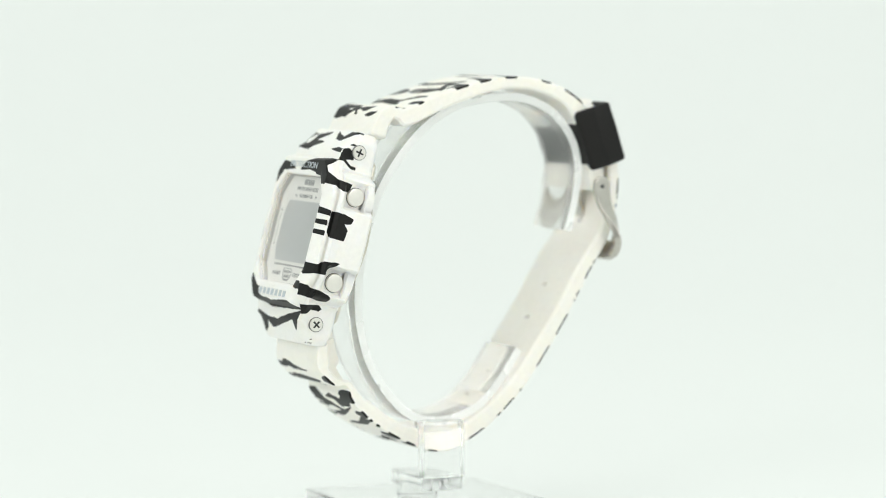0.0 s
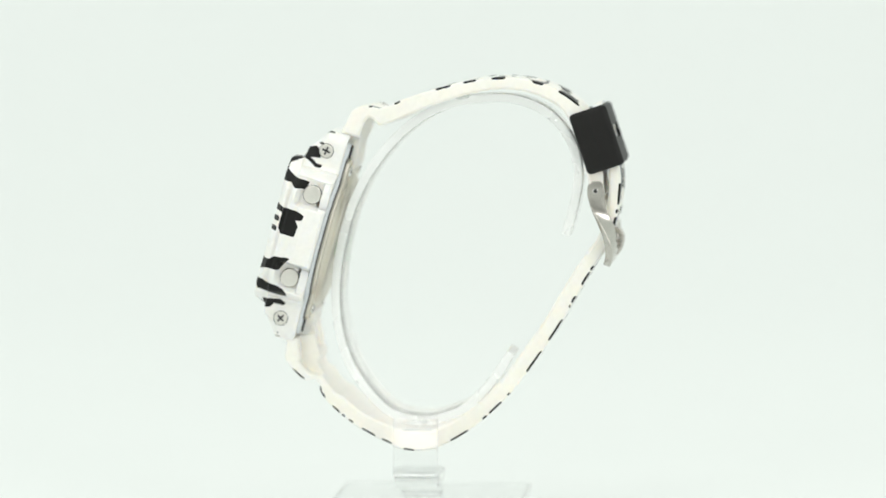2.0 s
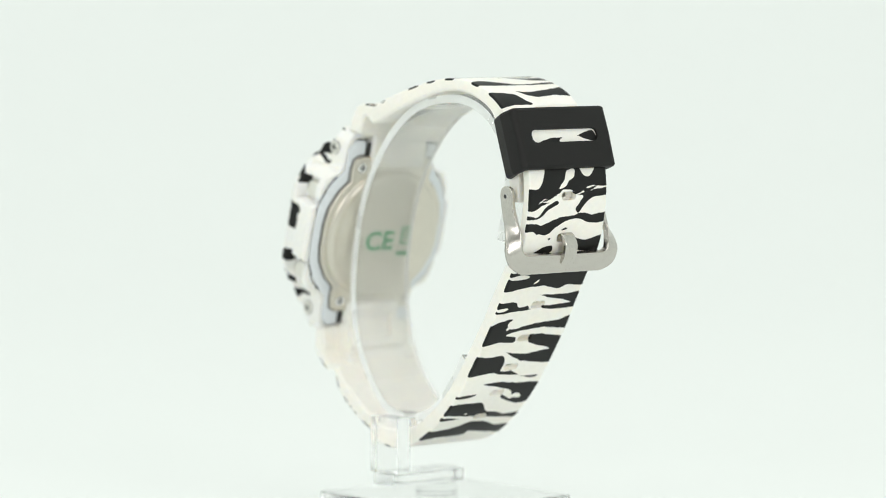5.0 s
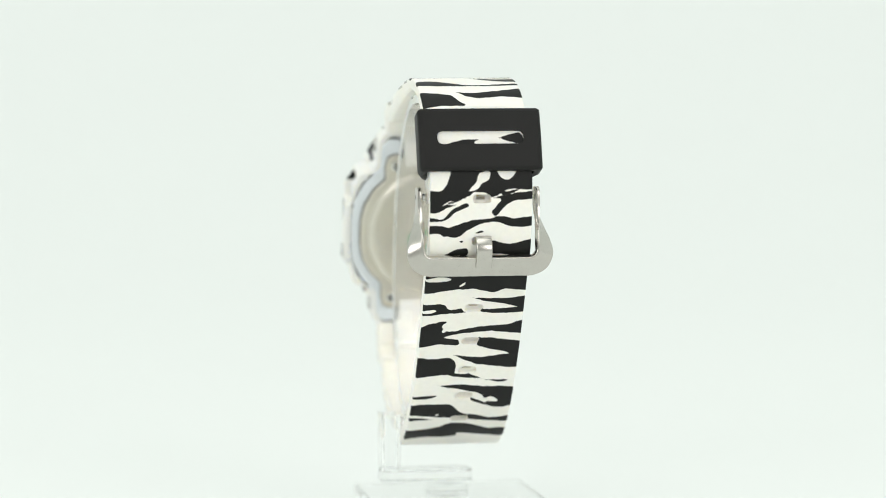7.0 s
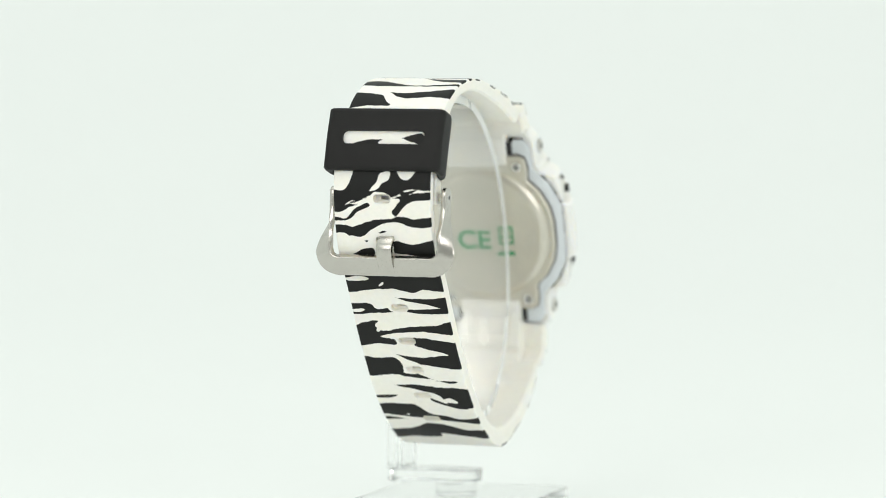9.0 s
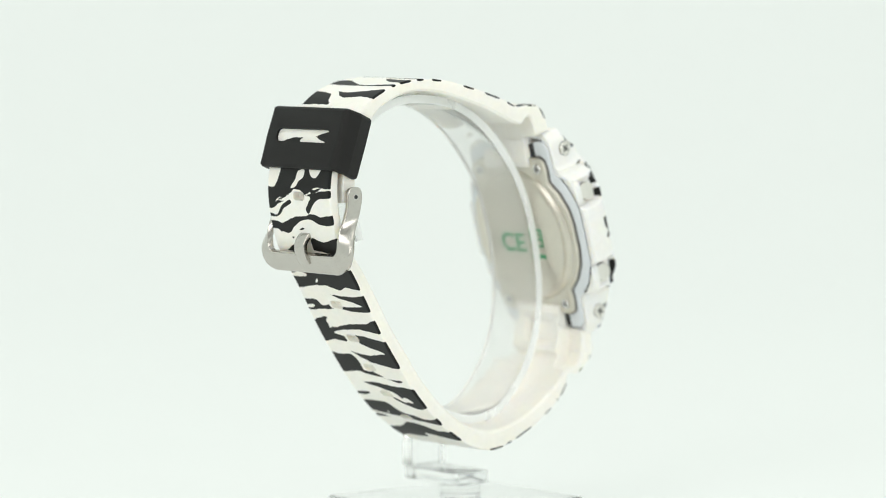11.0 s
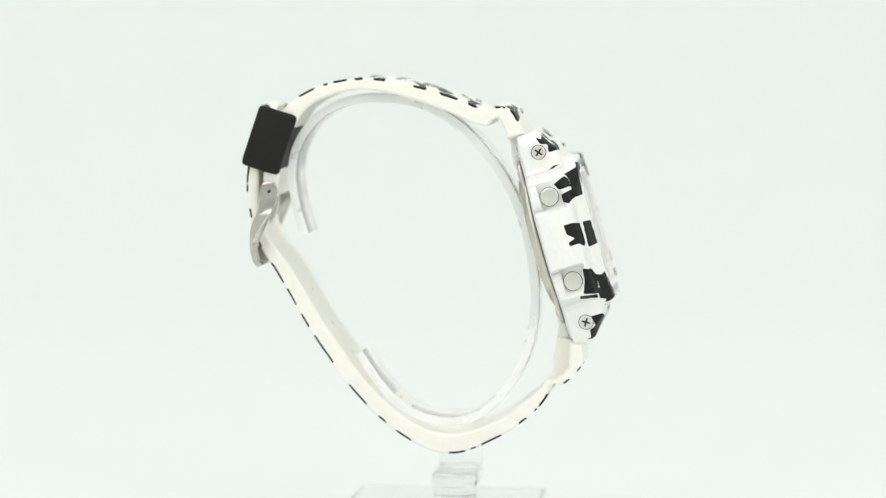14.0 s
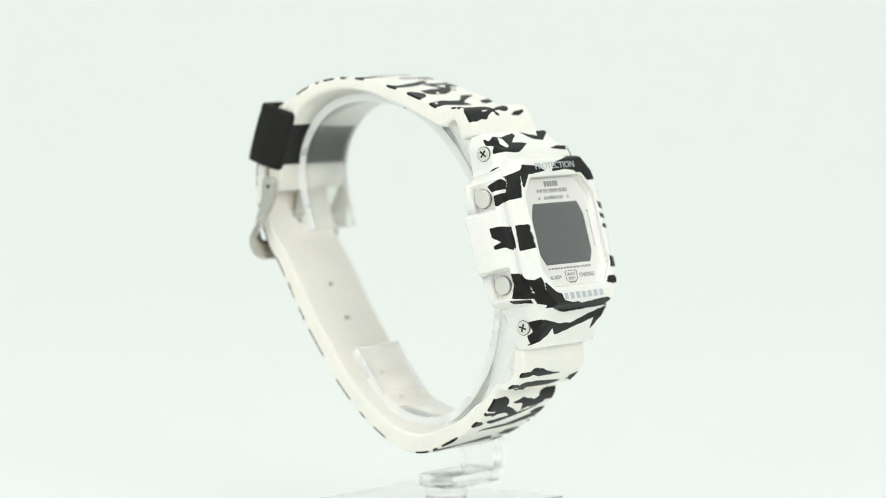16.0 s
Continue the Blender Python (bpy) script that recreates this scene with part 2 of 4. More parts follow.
def box(x0, x1, y0, y1, z0, z1):
    bm = bmesh.new()
    bmesh.ops.create_cube(bm, size=1.0, matrix=Matrix.LocRotScale(((x0 + x1) / 2, (y0 + y1) / 2, (z0 + z1) / 2), None, (x1 - x0, y1 - y0, z1 - z0)))
    return bm


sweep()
# walls and ceiling stay out of view; the cloth ones emit fill light
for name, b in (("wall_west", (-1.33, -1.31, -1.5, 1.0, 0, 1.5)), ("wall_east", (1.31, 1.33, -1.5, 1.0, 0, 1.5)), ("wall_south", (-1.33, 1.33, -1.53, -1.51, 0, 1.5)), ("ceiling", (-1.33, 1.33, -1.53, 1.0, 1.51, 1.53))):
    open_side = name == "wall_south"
    tagged(part(name, box(*b), DIM_WALL if open_side else CLOTH, None), "unseen pale grey wall added to dim reflections from the front" if open_side else "unseen glowing cloth wall added to light the watch evenly", "room wall" if open_side else "tent wall", kind="structure")

# ---- the stand ----
stand = tagged(new("watch_stand"), "clear acrylic watch display stand with an open C-shaped ring", "display stand")


def ring_strip():
    path = curve_through([(-17.1, -82), (-12, -89.3), (-6.8, -94.4), (0, -97), (5, -97.2), (9.9, -95.8), (15, -91.3), (20.0, -83.5), (22.6, -72.6), (21.8, -59.8), (17.2, -45), (8.2, -32.8), (-1, -26.6), (-10, -24.6), (-19, -25), (-25.8, -28.2), (-30.6, -34.3), (-32.2, -41), (-31.4, -48), (-29.4, -55.2)], 0.8)
    t = np.gradient(path, axis=0)
    t /= np.linalg.norm(t, axis=1)[:, None]
    nrm = np.stack([-t[:, 1], t[:, 0]], 1)
    sec = rounded([(-9.5, -0.95), (6.2, -0.95), (6.2, 0.95), (-9.5, 0.95)], 0.2, 4)
    return loft([[P(u, *(p + h * m)) for u, h in sec] for p, m in zip(path, nrm)])


def flat_plate(outline, z0, z1, bevel=0.3):
    return slab(outline, lambda a, b, h: P(a, b, h), z0, z1, bevel)


def block(u0, u1, v0, v1, z0, z1, r=0.4):
    return flat_plate(rounded([(u0, v0), (u1, v0), (u1, v1), (u0, v1)], r, 4), z0, z1, 0.25)


for name, bm in (
    ("ring", ring_strip()),
    ("post", block(-15.3, -11.5, -0.7, 9.2, -109.5, -96.8)),
    ("tab", block(-11.45, -9.55, -0.7, 9.2, -99.4, -96.9)),
    ("foot_bar", flat_plate(rounded([(-15.6, -0.9), (5.4, -0.9), (5.4, 9.2), (-15.6, 9.2)], 3.0, 7), -112.4, -109.6)),
    ("stub", flat_plate(circle(4.7, 40, 0.0, 4.1), -115.2, -112.5)),
    ("base_plate", block(-19, 20.5, -19.5, 23.5, -117.6, -115.3, 1.0)),
):
    ob = part(name, bm, HAZY if name == "ring" else ACRYLIC, stand, angle=40 if name == "ring" else 20)
    ob.visible_shadow = False
    if name == "ring":
        ob.data.materials.append(SAWN)
        for face in ob.data.polygons:
            face.material_index = int(abs(face.normal.x) > 0.6)

# ---- the watch ----
watch = tagged(new("wristwatch"), "white resin digital wristwatch with black tiger-stripe print", "wristwatch")

# outline of the bezel seen from the front, and its rings from the glass outwards
TURN = np.linspace(0, 2 * math.pi, 480, endpoint=False)


def radial(poly, soften=2):
    """Distance from the centre to the polygon in every direction, its corners softened."""
    a = np.array(poly, float)
    b = np.roll(a, -1, 0)
    out = np.full(len(TURN), 0.0)
    for i, w in enumerate(TURN):
        d = np.array([math.cos(w), math.sin(w)])
        for p, q in zip(a, b):
            e = q - p
            den = d[0] * e[1] - d[1] * e[0]
            if abs(den) > 1e-9:
                r = (p[0] * e[1] - p[1] * e[0]) / den
                s = (p[0] * d[1] - p[1] * d[0]) / den
                if r > 0 and -1e-6 <= s <= 1 + 1e-6:
                    out[i] = max(out[i], r)
    for _ in range(soften):
        out = (np.roll(out, 1) + 2 * out + np.roll(out, -1)) / 4
    return out


def mirrored(quarter):
    """A closed outline from its corners in the quarter where both coordinates are positive, from the side to the top."""
    q = list(quarter)
    return q + [(-a, b) for a, b in q[::-1]] + [(-a, -b) for a, b in q] + [(a, -b) for a, b in q[::-1]]


def bezel_mesh():
    lug = lambda w: [(w, 0), (w - 0.2, 7.5), (w - 2.6, 12.6), (15.0, 14.8), (13.5, 16.2), (13.3, 22.0), (11.6, 24.3)]
    glass = mirrored([(13.3, 0), (13.3, 8.2), (9.8, 12.4)])
    front = mirrored([(17.4, 0), (17.3, 9.5), (11.2, 16.4)])
    rings = [(glass, 4.2, 4), (glass, 6.9, 4), (mirrored([(13.6, 0), (13.6, 8.35), (10.1, 12.8)]), 7.15, 4), (mirrored([(14.5, 0), (14.5, 8.8), (10.6, 13.8)]), 7.3, 3), (mirrored([(17.0, 0), (17.0, 9.3), (11.0, 16.0)]), 7.25, 3), (front, 6.9, 3),
             (mirrored([(18.3, 0), (18.2, 9.8), (13.6, 15.0), (12.0, 17.2)]), 4.5, 3), (mirrored([(19.0, 0), (19, 9.5), (16.0, 13.6), (13.6, 17.4), (12.6, 19.6)]), 3.9, 2), (mirrored(lug(20.4)), 0.3, 2), (mirrored(lug(20.7)), -2.0, 2), (mirrored(lug(20.8)), -3.4, 2), (mirrored([(a * 0.985, b * 0.99) for a, b in lug(20.6)]), -4.0, 2), (mirrored([(a * 0.93, b * 0.94) for a, b in lug(20.6)]), -4.05, 2), (mirrored([(a * 0.925, b * 0.935) for a, b in lug(20.6)]), -1.5, 2)]
    rad = [(radial(p, s), h) for p, h, s in rings]
    loops, wall = [], 0
    for step, ((r0, h0), (r1, h1)) in enumerate(zip(rad, rad[1:])):
        wall = len(loops) if step == 2 else wall
        rim = len(loops) if step <= 5 else rim
        n = max(2, int(math.ceil(max(np.max(np.abs(r1 - r0)), abs(h1 - h0)) / 0.33)))
        n = min(n, 16)
        for s in np.linspace(0, 1, n, endpoint=False):
            loops.append((r0 + s * (r1 - r0), h0 + s * (h1 - h0)))
    loops.append((rad[-1][0], rad[-1][1]))
    pts = []
    for r, h in loops:
        u, c = r * np.cos(TURN), r * np.sin(TURN)
        n = np.full(len(u), h)
        # side recesses for the pushers, and two ridges between body and lug
        for cb in (9.6, -9.6):
            near = np.clip(1 - (np.abs(c - cb) - 2.6) / 0.7, 0, 1) * np.clip((3.4 - n) / 0.8, 0, 1)
            lim = np.where(n > -2.2, 17.2, 18.8)
            u = np.where((np.abs(u) > lim) & (near > 0), np.sign(u) * (np.abs(u) + (lim - np.abs(u)) * near), u)
        ridge = np.exp(-((np.abs(c) - 13.4) / 0.55) ** 4) * (np.abs(u) > 13) * (n < 4)
        groove = np.exp(-((np.abs(c) - 14.7) / 0.45) ** 4) * (np.abs(u) > 13) * (n < 4)
        u = u * (1 + 0.045 * ridge - 0.04 * groove)
        # the front falls off towards the sides, and the whole front sits a little aside
        n = np.where(h > 5, n - 0.42 * np.clip(np.abs(u) - 13.8, 0, 9) * np.clip((15.5 - np.abs(c)) / 4, 0, 1), n)
        u = u + np.array([lean(x) for x in n])
        pts.append(np.stack([u, c, n], 1))
    k = len(TURN)
    verts = np.concatenate(pts)
    faces = [(a * k + i, a * k + (i + 1) % k, (a + 1) * k + (i + 1) % k, (a + 1) * k + i) for a in range(len(loops) - 1) for i in range(k)]
    me = bpy.data.meshes.new("bezel")
    me.from_pydata([Q(*p) for p in verts], [], faces)
    me.update()
    inner = np.repeat([0 if j < wall else 1 if j < rim else 2 for j in range(len(loops))], k)
    return me, verts, inner


BLOTS_FRONT, BLOTS_WEST, BLOTS_EAST, BLOTS_TAIL, BLOTS_TOP = [], [], [], [], []
BLOTS_WEST.append((1, [(7.3, 13.7), (7.3, 13.9), (4.7, 12.4), (1.4, 12.2), (1.7, 10.3), (4.0, 10.1), (5.3, 11.0), (7.3, 11.1)]))
BLOTS_WEST.append((1, [(6.8, 18.6), (2.4, 20.1), (1.1, 19.4), (0.9, 17.6), (3.1, 17.4), (1.3, 16.3), (-0.1, 16.3), (0.3, 15.5), (1.6, 15.6), (3.7, 16.9), (5.8, 17.1), (7.3, 17.8)]))
BLOTS_WEST.append((-1, [(5.6, 18.9), (4.9, 19.5), (4.0, 19.3), (4.8, 18.7)]))
BLOTS_WEST.append((1, [(3.1, 21.4), (1.0, 21.2), (0.1, 20.7), (2.0, 20.7)]))
BLOTS_WEST.append((1, [(7.3, 5.8), (5.5, 5.4), (5.4, 4.2), (7.3, 4.3)]))
BLOTS_WEST.append((1, [(7.3, 3.0), (5.7, 3.2), (5.6, 1.9), (7.3, 1.9)]))
BLOTS_WEST.append((1, [(7.3, 0.7), (5.7, 0.8), (5.7, -0.4), (7.3, -0.3)]))
BLOTS_WEST.append((1, [(5.4, 5.3), (2.5, 5.4), (0.3, 4.7), (0.6, 3.4), (1.9, 3.1), (1.0, 1.9), (1.3, -0.6), (4.5, -0.5), (5.3, 0.5)]))
BLOTS_WEST.append((1, [(7.3, -6.8), (5.4, -6.8), (4.4, -5.8), (0.7, -5.4), (2.1, -7.1), (2.9, -8.7), (5.9, -8.9), (7.3, -9.5)]))
BLOTS_WEST.append((1, [(7.3, -11.6), (5.9, -11.6), (5.1, -12.1), (2.8, -12.2), (0.6, -12.9), (-0.1, -13.6), (-0.1, -14.3), (2.2, -14.5), (4.2, -14.3), (7.0, -14.2), (7.3, -13.5)]))
BLOTS_WEST.append((1, [(7.3, -16.1), (6.3, -16.3), (3.7, -15.8), (1.1, -15.2), (-0.3, -16.0), (0.3, -16.7), (2.4, -16.7), (2.9, -17.7), (5.0, -18.4), (7.3, -17.7), (7.3, -16.8)]))
BLOTS_WEST.append((1, [(6.4, -18.6), (5.7, -18.4), (4.8, -21.4), (5.2, -21.5)]))
BLOTS_WEST.append((1, [(1.8, -23.8), (-0.1, -22.8), (-1.0, -23.7), (-1.1, -24.5), (0.4, -24.0)]))
BLOTS_EAST.append((1, [(4.2, 13.5), (7.0, 14.2), (7.3, 13.7), (6.9, 8.1), (5.0, 7.9), (3.8, 7.1), (2.6, 7.7), (2.6, 9.4), (5.0, 9.8), (5.0, 12.2)]))
BLOTS_EAST.append((1, [(1.7, 12.0), (4.1, 13.0), (4.9, 12.2), (4.9, 10.6), (2.4, 10.5)]))
BLOTS_EAST.append((1, [(1.5, 2.7), (3.1, 2.7), (4.8, 2.3), (4.9, -2.3), (4.5, -3.0), (3.6, -2.1), (1.6, -2.0), (1.6, -1.2), (3.1, -0.7), (1.6, 0.6)]))
BLOTS_EAST.append((1, [(5.4, 2.3), (7.0, 2.0), (7.2, -3.3), (5.3, -3.5)]))
BLOTS_EAST.append((1, [(2.8, -7.7), (4.7, -8.3), (5.2, -9.8), (6.2, -10.2), (7.1, -9.7), (7.3, -17.0), (4.3, -15.2), (4.4, -14.1), (1.5, -13.2), (2.5, -10.3)]))
BLOTS_EAST.append((-1, [(5.0, -11.3), (5.2, -11.5), (5.1, -13.0), (4.8, -12.9)]))
BLOTS_EAST.append((1, [(0.7, -13.5), (4.1, -14.2), (4.1, -15.0), (0.3, -14.2)]))
BLOTS_EAST.append((1, [(1.5, -18.7), (4.5, -18.8), (5.1, -19.3), (3.8, -21.5), (2.2, -23.2), (0.0, -23.3), (0.4, -21.5), (1.8, -20.9)]))
BLOTS_EAST.append((1, [(0.2, 22.8), (2.5, 22.9), (3.5, 22.4), (5.4, 20.1), (5.3, 18.9), (2.1, 19.1), (2.3, 20.7), (0.8, 21.3)]))
BLOTS_EAST.append((1, [(0.9, 15.3), (2.6, 15.9), (3.8, 15.8), (2.3, 15.3)]))
BLOTS_FRONT.append((1, [(10.1, 15.3), (4.8, 14.8), (2.0, 13.5), (8.8, 13.0), (11.1, 10.4), (14.8, 8.7), (15.2, 13.2)]))
BLOTS_FRONT.append((1, [(-0.4, 13.4), (-2.0, 15.3), (-10.6, 17.1), (-14.9, 17.0), (-16.4, 11.6), (-16.5, 10.8), (-12.6, 10.7), (-9.0, 13.2), (-5.8, 13.6)]))
BLOTS_FRONT.append((1, [(10.6, 23.2), (7.9, 22.8), (2.1, 23.8), (1.5, 23.2), (5.6, 21.4), (0.0, 21.0), (6.0, 18.7), (13.8, 19.3), (16.8, 19.4)]))
BLOTS_FRONT.append((-1, [(9.0, 22.8), (7.6, 22.3), (7.9, 20.5), (9.2, 20.0), (10.3, 21.1)]))
BLOTS_FRONT.append((1, [(-0.7, 24.2), (-3.7, 23.3), (-6.4, 22.8), (-7.8, 24.1), (-12.9, 24.2), (-6.7, 21.5), (-3.8, 21.8), (-2.2, 23.0)]))
BLOTS_FRONT.append((1, [(-6.3, 19.2), (-10.0, 19.9), (-12.9, 19.6), (-12.9, 18.6)]))
BLOTS_FRONT.append((1, [(15.7, -10.2), (13.4, -9.8), (8.3, -13.5), (6.3, -14.0), (5.7, -15.4), (-1.0, -16.4), (-10.9, -15.9), (-12.8, -16.5), (-14.4, -17.2), (3.1, -17.8), (6.4, -17.1), (17.8, -15.5)]))
BLOTS_FRONT.append((1, [(3.9, -13.4), (-6.3, -13.4), (-6.6, -13.8), (3.0, -14.0)]))
BLOTS_FRONT.append((1, [(14.8, -19.1), (10.4, -18.9), (5.8, -19.9), (0.2, -20.1), (-7.5, -18.4), (-13.9, -17.4), (-12.7, -18.6), (-9.7, -21.2), (-8.4, -21.9), (-8.6, -19.7), (-0.6, -21.2), (3.7, -22.0), (5.4, -22.1), (6.8, -20.7), (7.7, -22.0), (10.2, -23.2), (12.5, -23.6)]))
BLOTS_FRONT.append((1, [(-9.4, -24.0), (-14.1, -23.5), (-13.9, -24.0)]))
BLOTS_FRONT.append((1, [(-14.3, 6.4), (-18.7, 5.9), (-18.7, 4.9), (-14.5, 5.4)]))
BLOTS_FRONT.append((1, [(-14.1, 3.8), (-18.6, 3.5), (-18.5, 2.1), (-14.8, 2.1)]))
BLOTS_FRONT.append((1, [(-14.3, 0.2), (-18.6, 1.2), (-18.7, 0.3), (-15.3, -0.0)]))
BLOTS_FRONT.append((1, [(-14.4, -6.4), (-19.2, -6.4), (-18.8, -8.6), (-13.8, -9.5)]))
BLOTS_FRONT.append((1, [(-12.5, -11.1), (-17.7, -11.3), (-16.2, -13.7), (-11.4, -12.4)]))
BLOTS_TOP.append((1, [(-12.6, 49.6), (-8.4, 48.0), (0.3, 51.2), (12.6, 50.3), (12.6, 50.9), (0.3, 51.9), (-9.6, 51.6), (-12.6, 51.2)]))
BLOTS_TOP.append((1, [(-3.3, 55.1), (0.3, 55.4), (6.5, 54.4), (12.6, 53.5), (12.6, 57.0), (6.4, 57.0), (0.3, 57.3)]))
BLOTS_TOP.append((1, [(-12.6, 55.1), (-7.1, 55.7), (-4.7, 56.4), (-2.8, 58.9), (-1.6, 59.9), (-7.2, 60.2), (-12.6, 60.8)]))
BLOTS_TAIL.append((1, [(-9.0, 135.3), (-6.0, 136.3), (-3.5, 136.9), (-0.2, 136.9), (-1.6, 136.3), (-0.7, 135.6), (-7.2, 135.6)]))
BLOTS_TAIL.append((1, [(3.8, 137.2), (8.9, 138.2), (9.4, 135.9)]))
BLOTS_TAIL.append((1, [(-6.7, 130.2), (12.6, 130.2), (12.6, 126.3), (5.6, 126.0), (2.8, 124.4), (-2.8, 124.7), (-4.8, 123.8), (-7.2, 123.4), (-9.7, 121.8), (-12.6, 122.5), (-12.6, 125.7), (-9.0, 125.7), (-7.5, 127.3)]))
BLOTS_TAIL.append((-1, [(-2.8, 125.7), (-1.1, 127.6), (-0.5, 129.5), (1.9, 129.8), (1.6, 128.2), (0.1, 127.3), (-1.4, 125.7)]))
BLOTS_TAIL.append((-1, [(3.2, 130.2), (7.7, 130.2), (6.2, 128.2), (4.7, 128.2)]))
BLOTS_TAIL.append((1, [(-12.6, 120.2), (-8.5, 119.6), (-6.6, 121.5), (-3.0, 123.1), (-2.6, 122.5), (-5.8, 120.9), (-7.8, 119.3), (-12.6, 119.3)]))
BLOTS_TAIL.append((1, [(2.5, 124.1), (5.0, 124.7), (12.6, 125.4), (12.6, 124.4), (6.2, 123.1), (3.1, 120.2), (2.3, 121.2), (4.4, 123.8)]))
BLOTS_TAIL.append((1, [(-12.6, 118.0), (-9.1, 118.0), (-6.6, 117.7), (-3.6, 118.9), (1.9, 119.6), (3.8, 120.2), (7.4, 119.6), (12.6, 119.9), (12.6, 118.3), (7.4, 117.7), (2.5, 118.9), (-2.4, 117.3), (-5.4, 115.4), (-7.9, 115.7), (-12.6, 115.4)]))
BLOTS_TAIL.append((1, [(-7.9, 111.2), (-6.6, 111.9), (-3.0, 112.9), (-2.6, 111.2)]))
BLOTS_TAIL.append((1, [(1.9, 111.6), (2.3, 114.5), (6.2, 113.8), (12.6, 114.8), (12.6, 111.2)]))
BLOTS_TAIL.append((1, [(-12.6, 105.8), (12.6, 106.1), (12.6, 101.9), (6.3, 101.9), (4.1, 101.0), (0.1, 101.9), (-3.6, 101.9), (-12.6, 101.3)]))
BLOTS_TAIL.append((-1, [(-12.6, 104.5), (-7.9, 105.2), (-5.4, 104.5), (-9.1, 103.9)]))
BLOTS_TAIL.append((1, [(-1.1, 99.7), (6.3, 99.4), (12.6, 99.7), (12.6, 96.5), (7.6, 97.8), (3.9, 98.4)]))
BLOTS_TAIL.append((1, [(-12.6, 97.8), (-6.7, 97.8), (-5.4, 96.5), (-2.3, 96.8), (-1.6, 95.9), (-5.8, 95.5), (-12.6, 95.2)]))
BLOTS_TAIL.append((1, [(1.6, 96.5), (12.6, 96.8), (12.6, 96.2), (1.6, 95.9)]))
BLOTS_TAIL.append((1, [(-12.6, 90.7), (-9.8, 92.7), (-5.4, 93.3), (-6.7, 92.0), (-5.1, 90.7), (0.2, 91.7), (6.4, 92.3), (12.6, 93.3), (12.6, 90.4), (3.9, 90.7), (-2.3, 90.1), (-6.1, 89.1), (-2.3, 88.2), (-2.8, 86.9), (-7.3, 87.2), (-12.6, 86.2)]))
BLOTS_TAIL.append((1, [(1.7, 89.1), (5.2, 88.8), (12.6, 86.9), (12.6, 84.0), (6.4, 85.3), (1.7, 86.9)]))
BLOTS_TAIL.append((1, [(-12.6, 83.4), (-7.3, 83.0), (-3.8, 83.0), (-2.3, 80.5), (-2.8, 78.9), (0.2, 78.9), (4.0, 76.9), (10.0, 76.6), (7.8, 76.0), (1.5, 77.3), (-2.3, 77.6), (-4.8, 78.2), (-12.6, 77.9)]))
BLOTS_TAIL.append((1, [(-3.9, 84.3), (-1.1, 83.7), (2.7, 83.4), (12.6, 84.0), (12.6, 80.8), (5.2, 80.8), (0.2, 82.1)]))
BLOTS_TAIL.append((1, [(-6.3, 75.0), (-1.0, 75.3), (4.0, 74.7), (12.6, 73.7), (12.6, 69.2), (6.6, 68.0), (4.0, 72.1), (0.2, 73.4)]))
BLOTS_TAIL.append((1, [(1.8, 71.2), (5.3, 69.2), (10.4, 68.6), (9.8, 67.6), (1.8, 70.2)]))
BLOTS_TAIL.append((1, [(-12.6, 71.2), (-8.0, 71.8), (-5.8, 71.8), (-8.0, 70.8), (-12.6, 70.8)]))
BLOTS_TAIL.append((1, [(-12.6, 68.6), (-6.7, 68.9), (-2.3, 68.6), (0.3, 65.7), (4.1, 64.8), (6.6, 63.8), (12.6, 64.4), (12.6, 62.5), (6.0, 62.8), (0.3, 63.5), (-7.3, 64.4), (-9.9, 64.8), (-12.6, 65.1)]))
BLOTS_TAIL.append((1, [(-12.6, 64.1), (-8.0, 63.8), (-5.2, 62.8), (-7.3, 63.2), (-12.6, 62.8)]))
BLOTS_TAIL.append((1, [(-12.6, 58.3), (-4.8, 59.9), (-2.0, 61.6), (1.8, 61.6), (6.7, 59.6), (12.6, 59.0), (12.6, 55.5), (5.5, 56.4), (0.3, 57.1), (0.3, 55.8), (-7.3, 55.1), (-12.6, 53.9)]))
BLOTS_TAIL.append((-1, [(-3.8, 102.9), (-2.3, 103.9), (-2.6, 103.2), (-3.6, 102.6)]))
BLOTS_TAIL.append((-1, [(-12.6, 95.9), (-9.0, 96.5), (-8.1, 96.2), (-9.8, 95.5)]))
BLOTS_TAIL.append((-1, [(-6.7, 91.0), (-5.8, 92.3), (-3.8, 93.0), (-4.8, 91.7), (-6.3, 90.4)]))
BLOTS_TAIL.append((-1, [(3.8, 70.2), (6.6, 71.2), (8.1, 69.6), (5.9, 69.6)]))
BLOTS_TAIL.append((-1, [(-5.8, 64.8), (-5.0, 65.4), (-4.5, 64.8)]))
BLOTS_TAIL.append((-1, [(-12.6, 116.1), (-9.1, 116.1), (-7.7, 115.4), (-12.6, 115.4)]))
BLOTS_TAIL.append((1, [(-2.8, 124.4), (-6.6, 123.4), (-8.1, 122.5), (-3.6, 124.1)]))
BLOTS_TAIL.append((1, [(-12.6, 121.5), (-7.8, 122.5), (-5.2, 122.8), (-7.8, 121.8), (-9.9, 120.9)]))
BLOTS_TAIL.append((1, [(4.0, 125.4), (8.9, 126.0), (7.4, 125.4), (4.5, 124.7)]))
BLOTS_TAIL.append((1, [(-1.4, 116.4), (0.1, 117.0), (0.8, 116.7), (-0.4, 116.4)]))
BLOTS_TAIL.append((1, [(-4.8, 114.5), (-3.8, 114.8), (-4.1, 114.1)]))
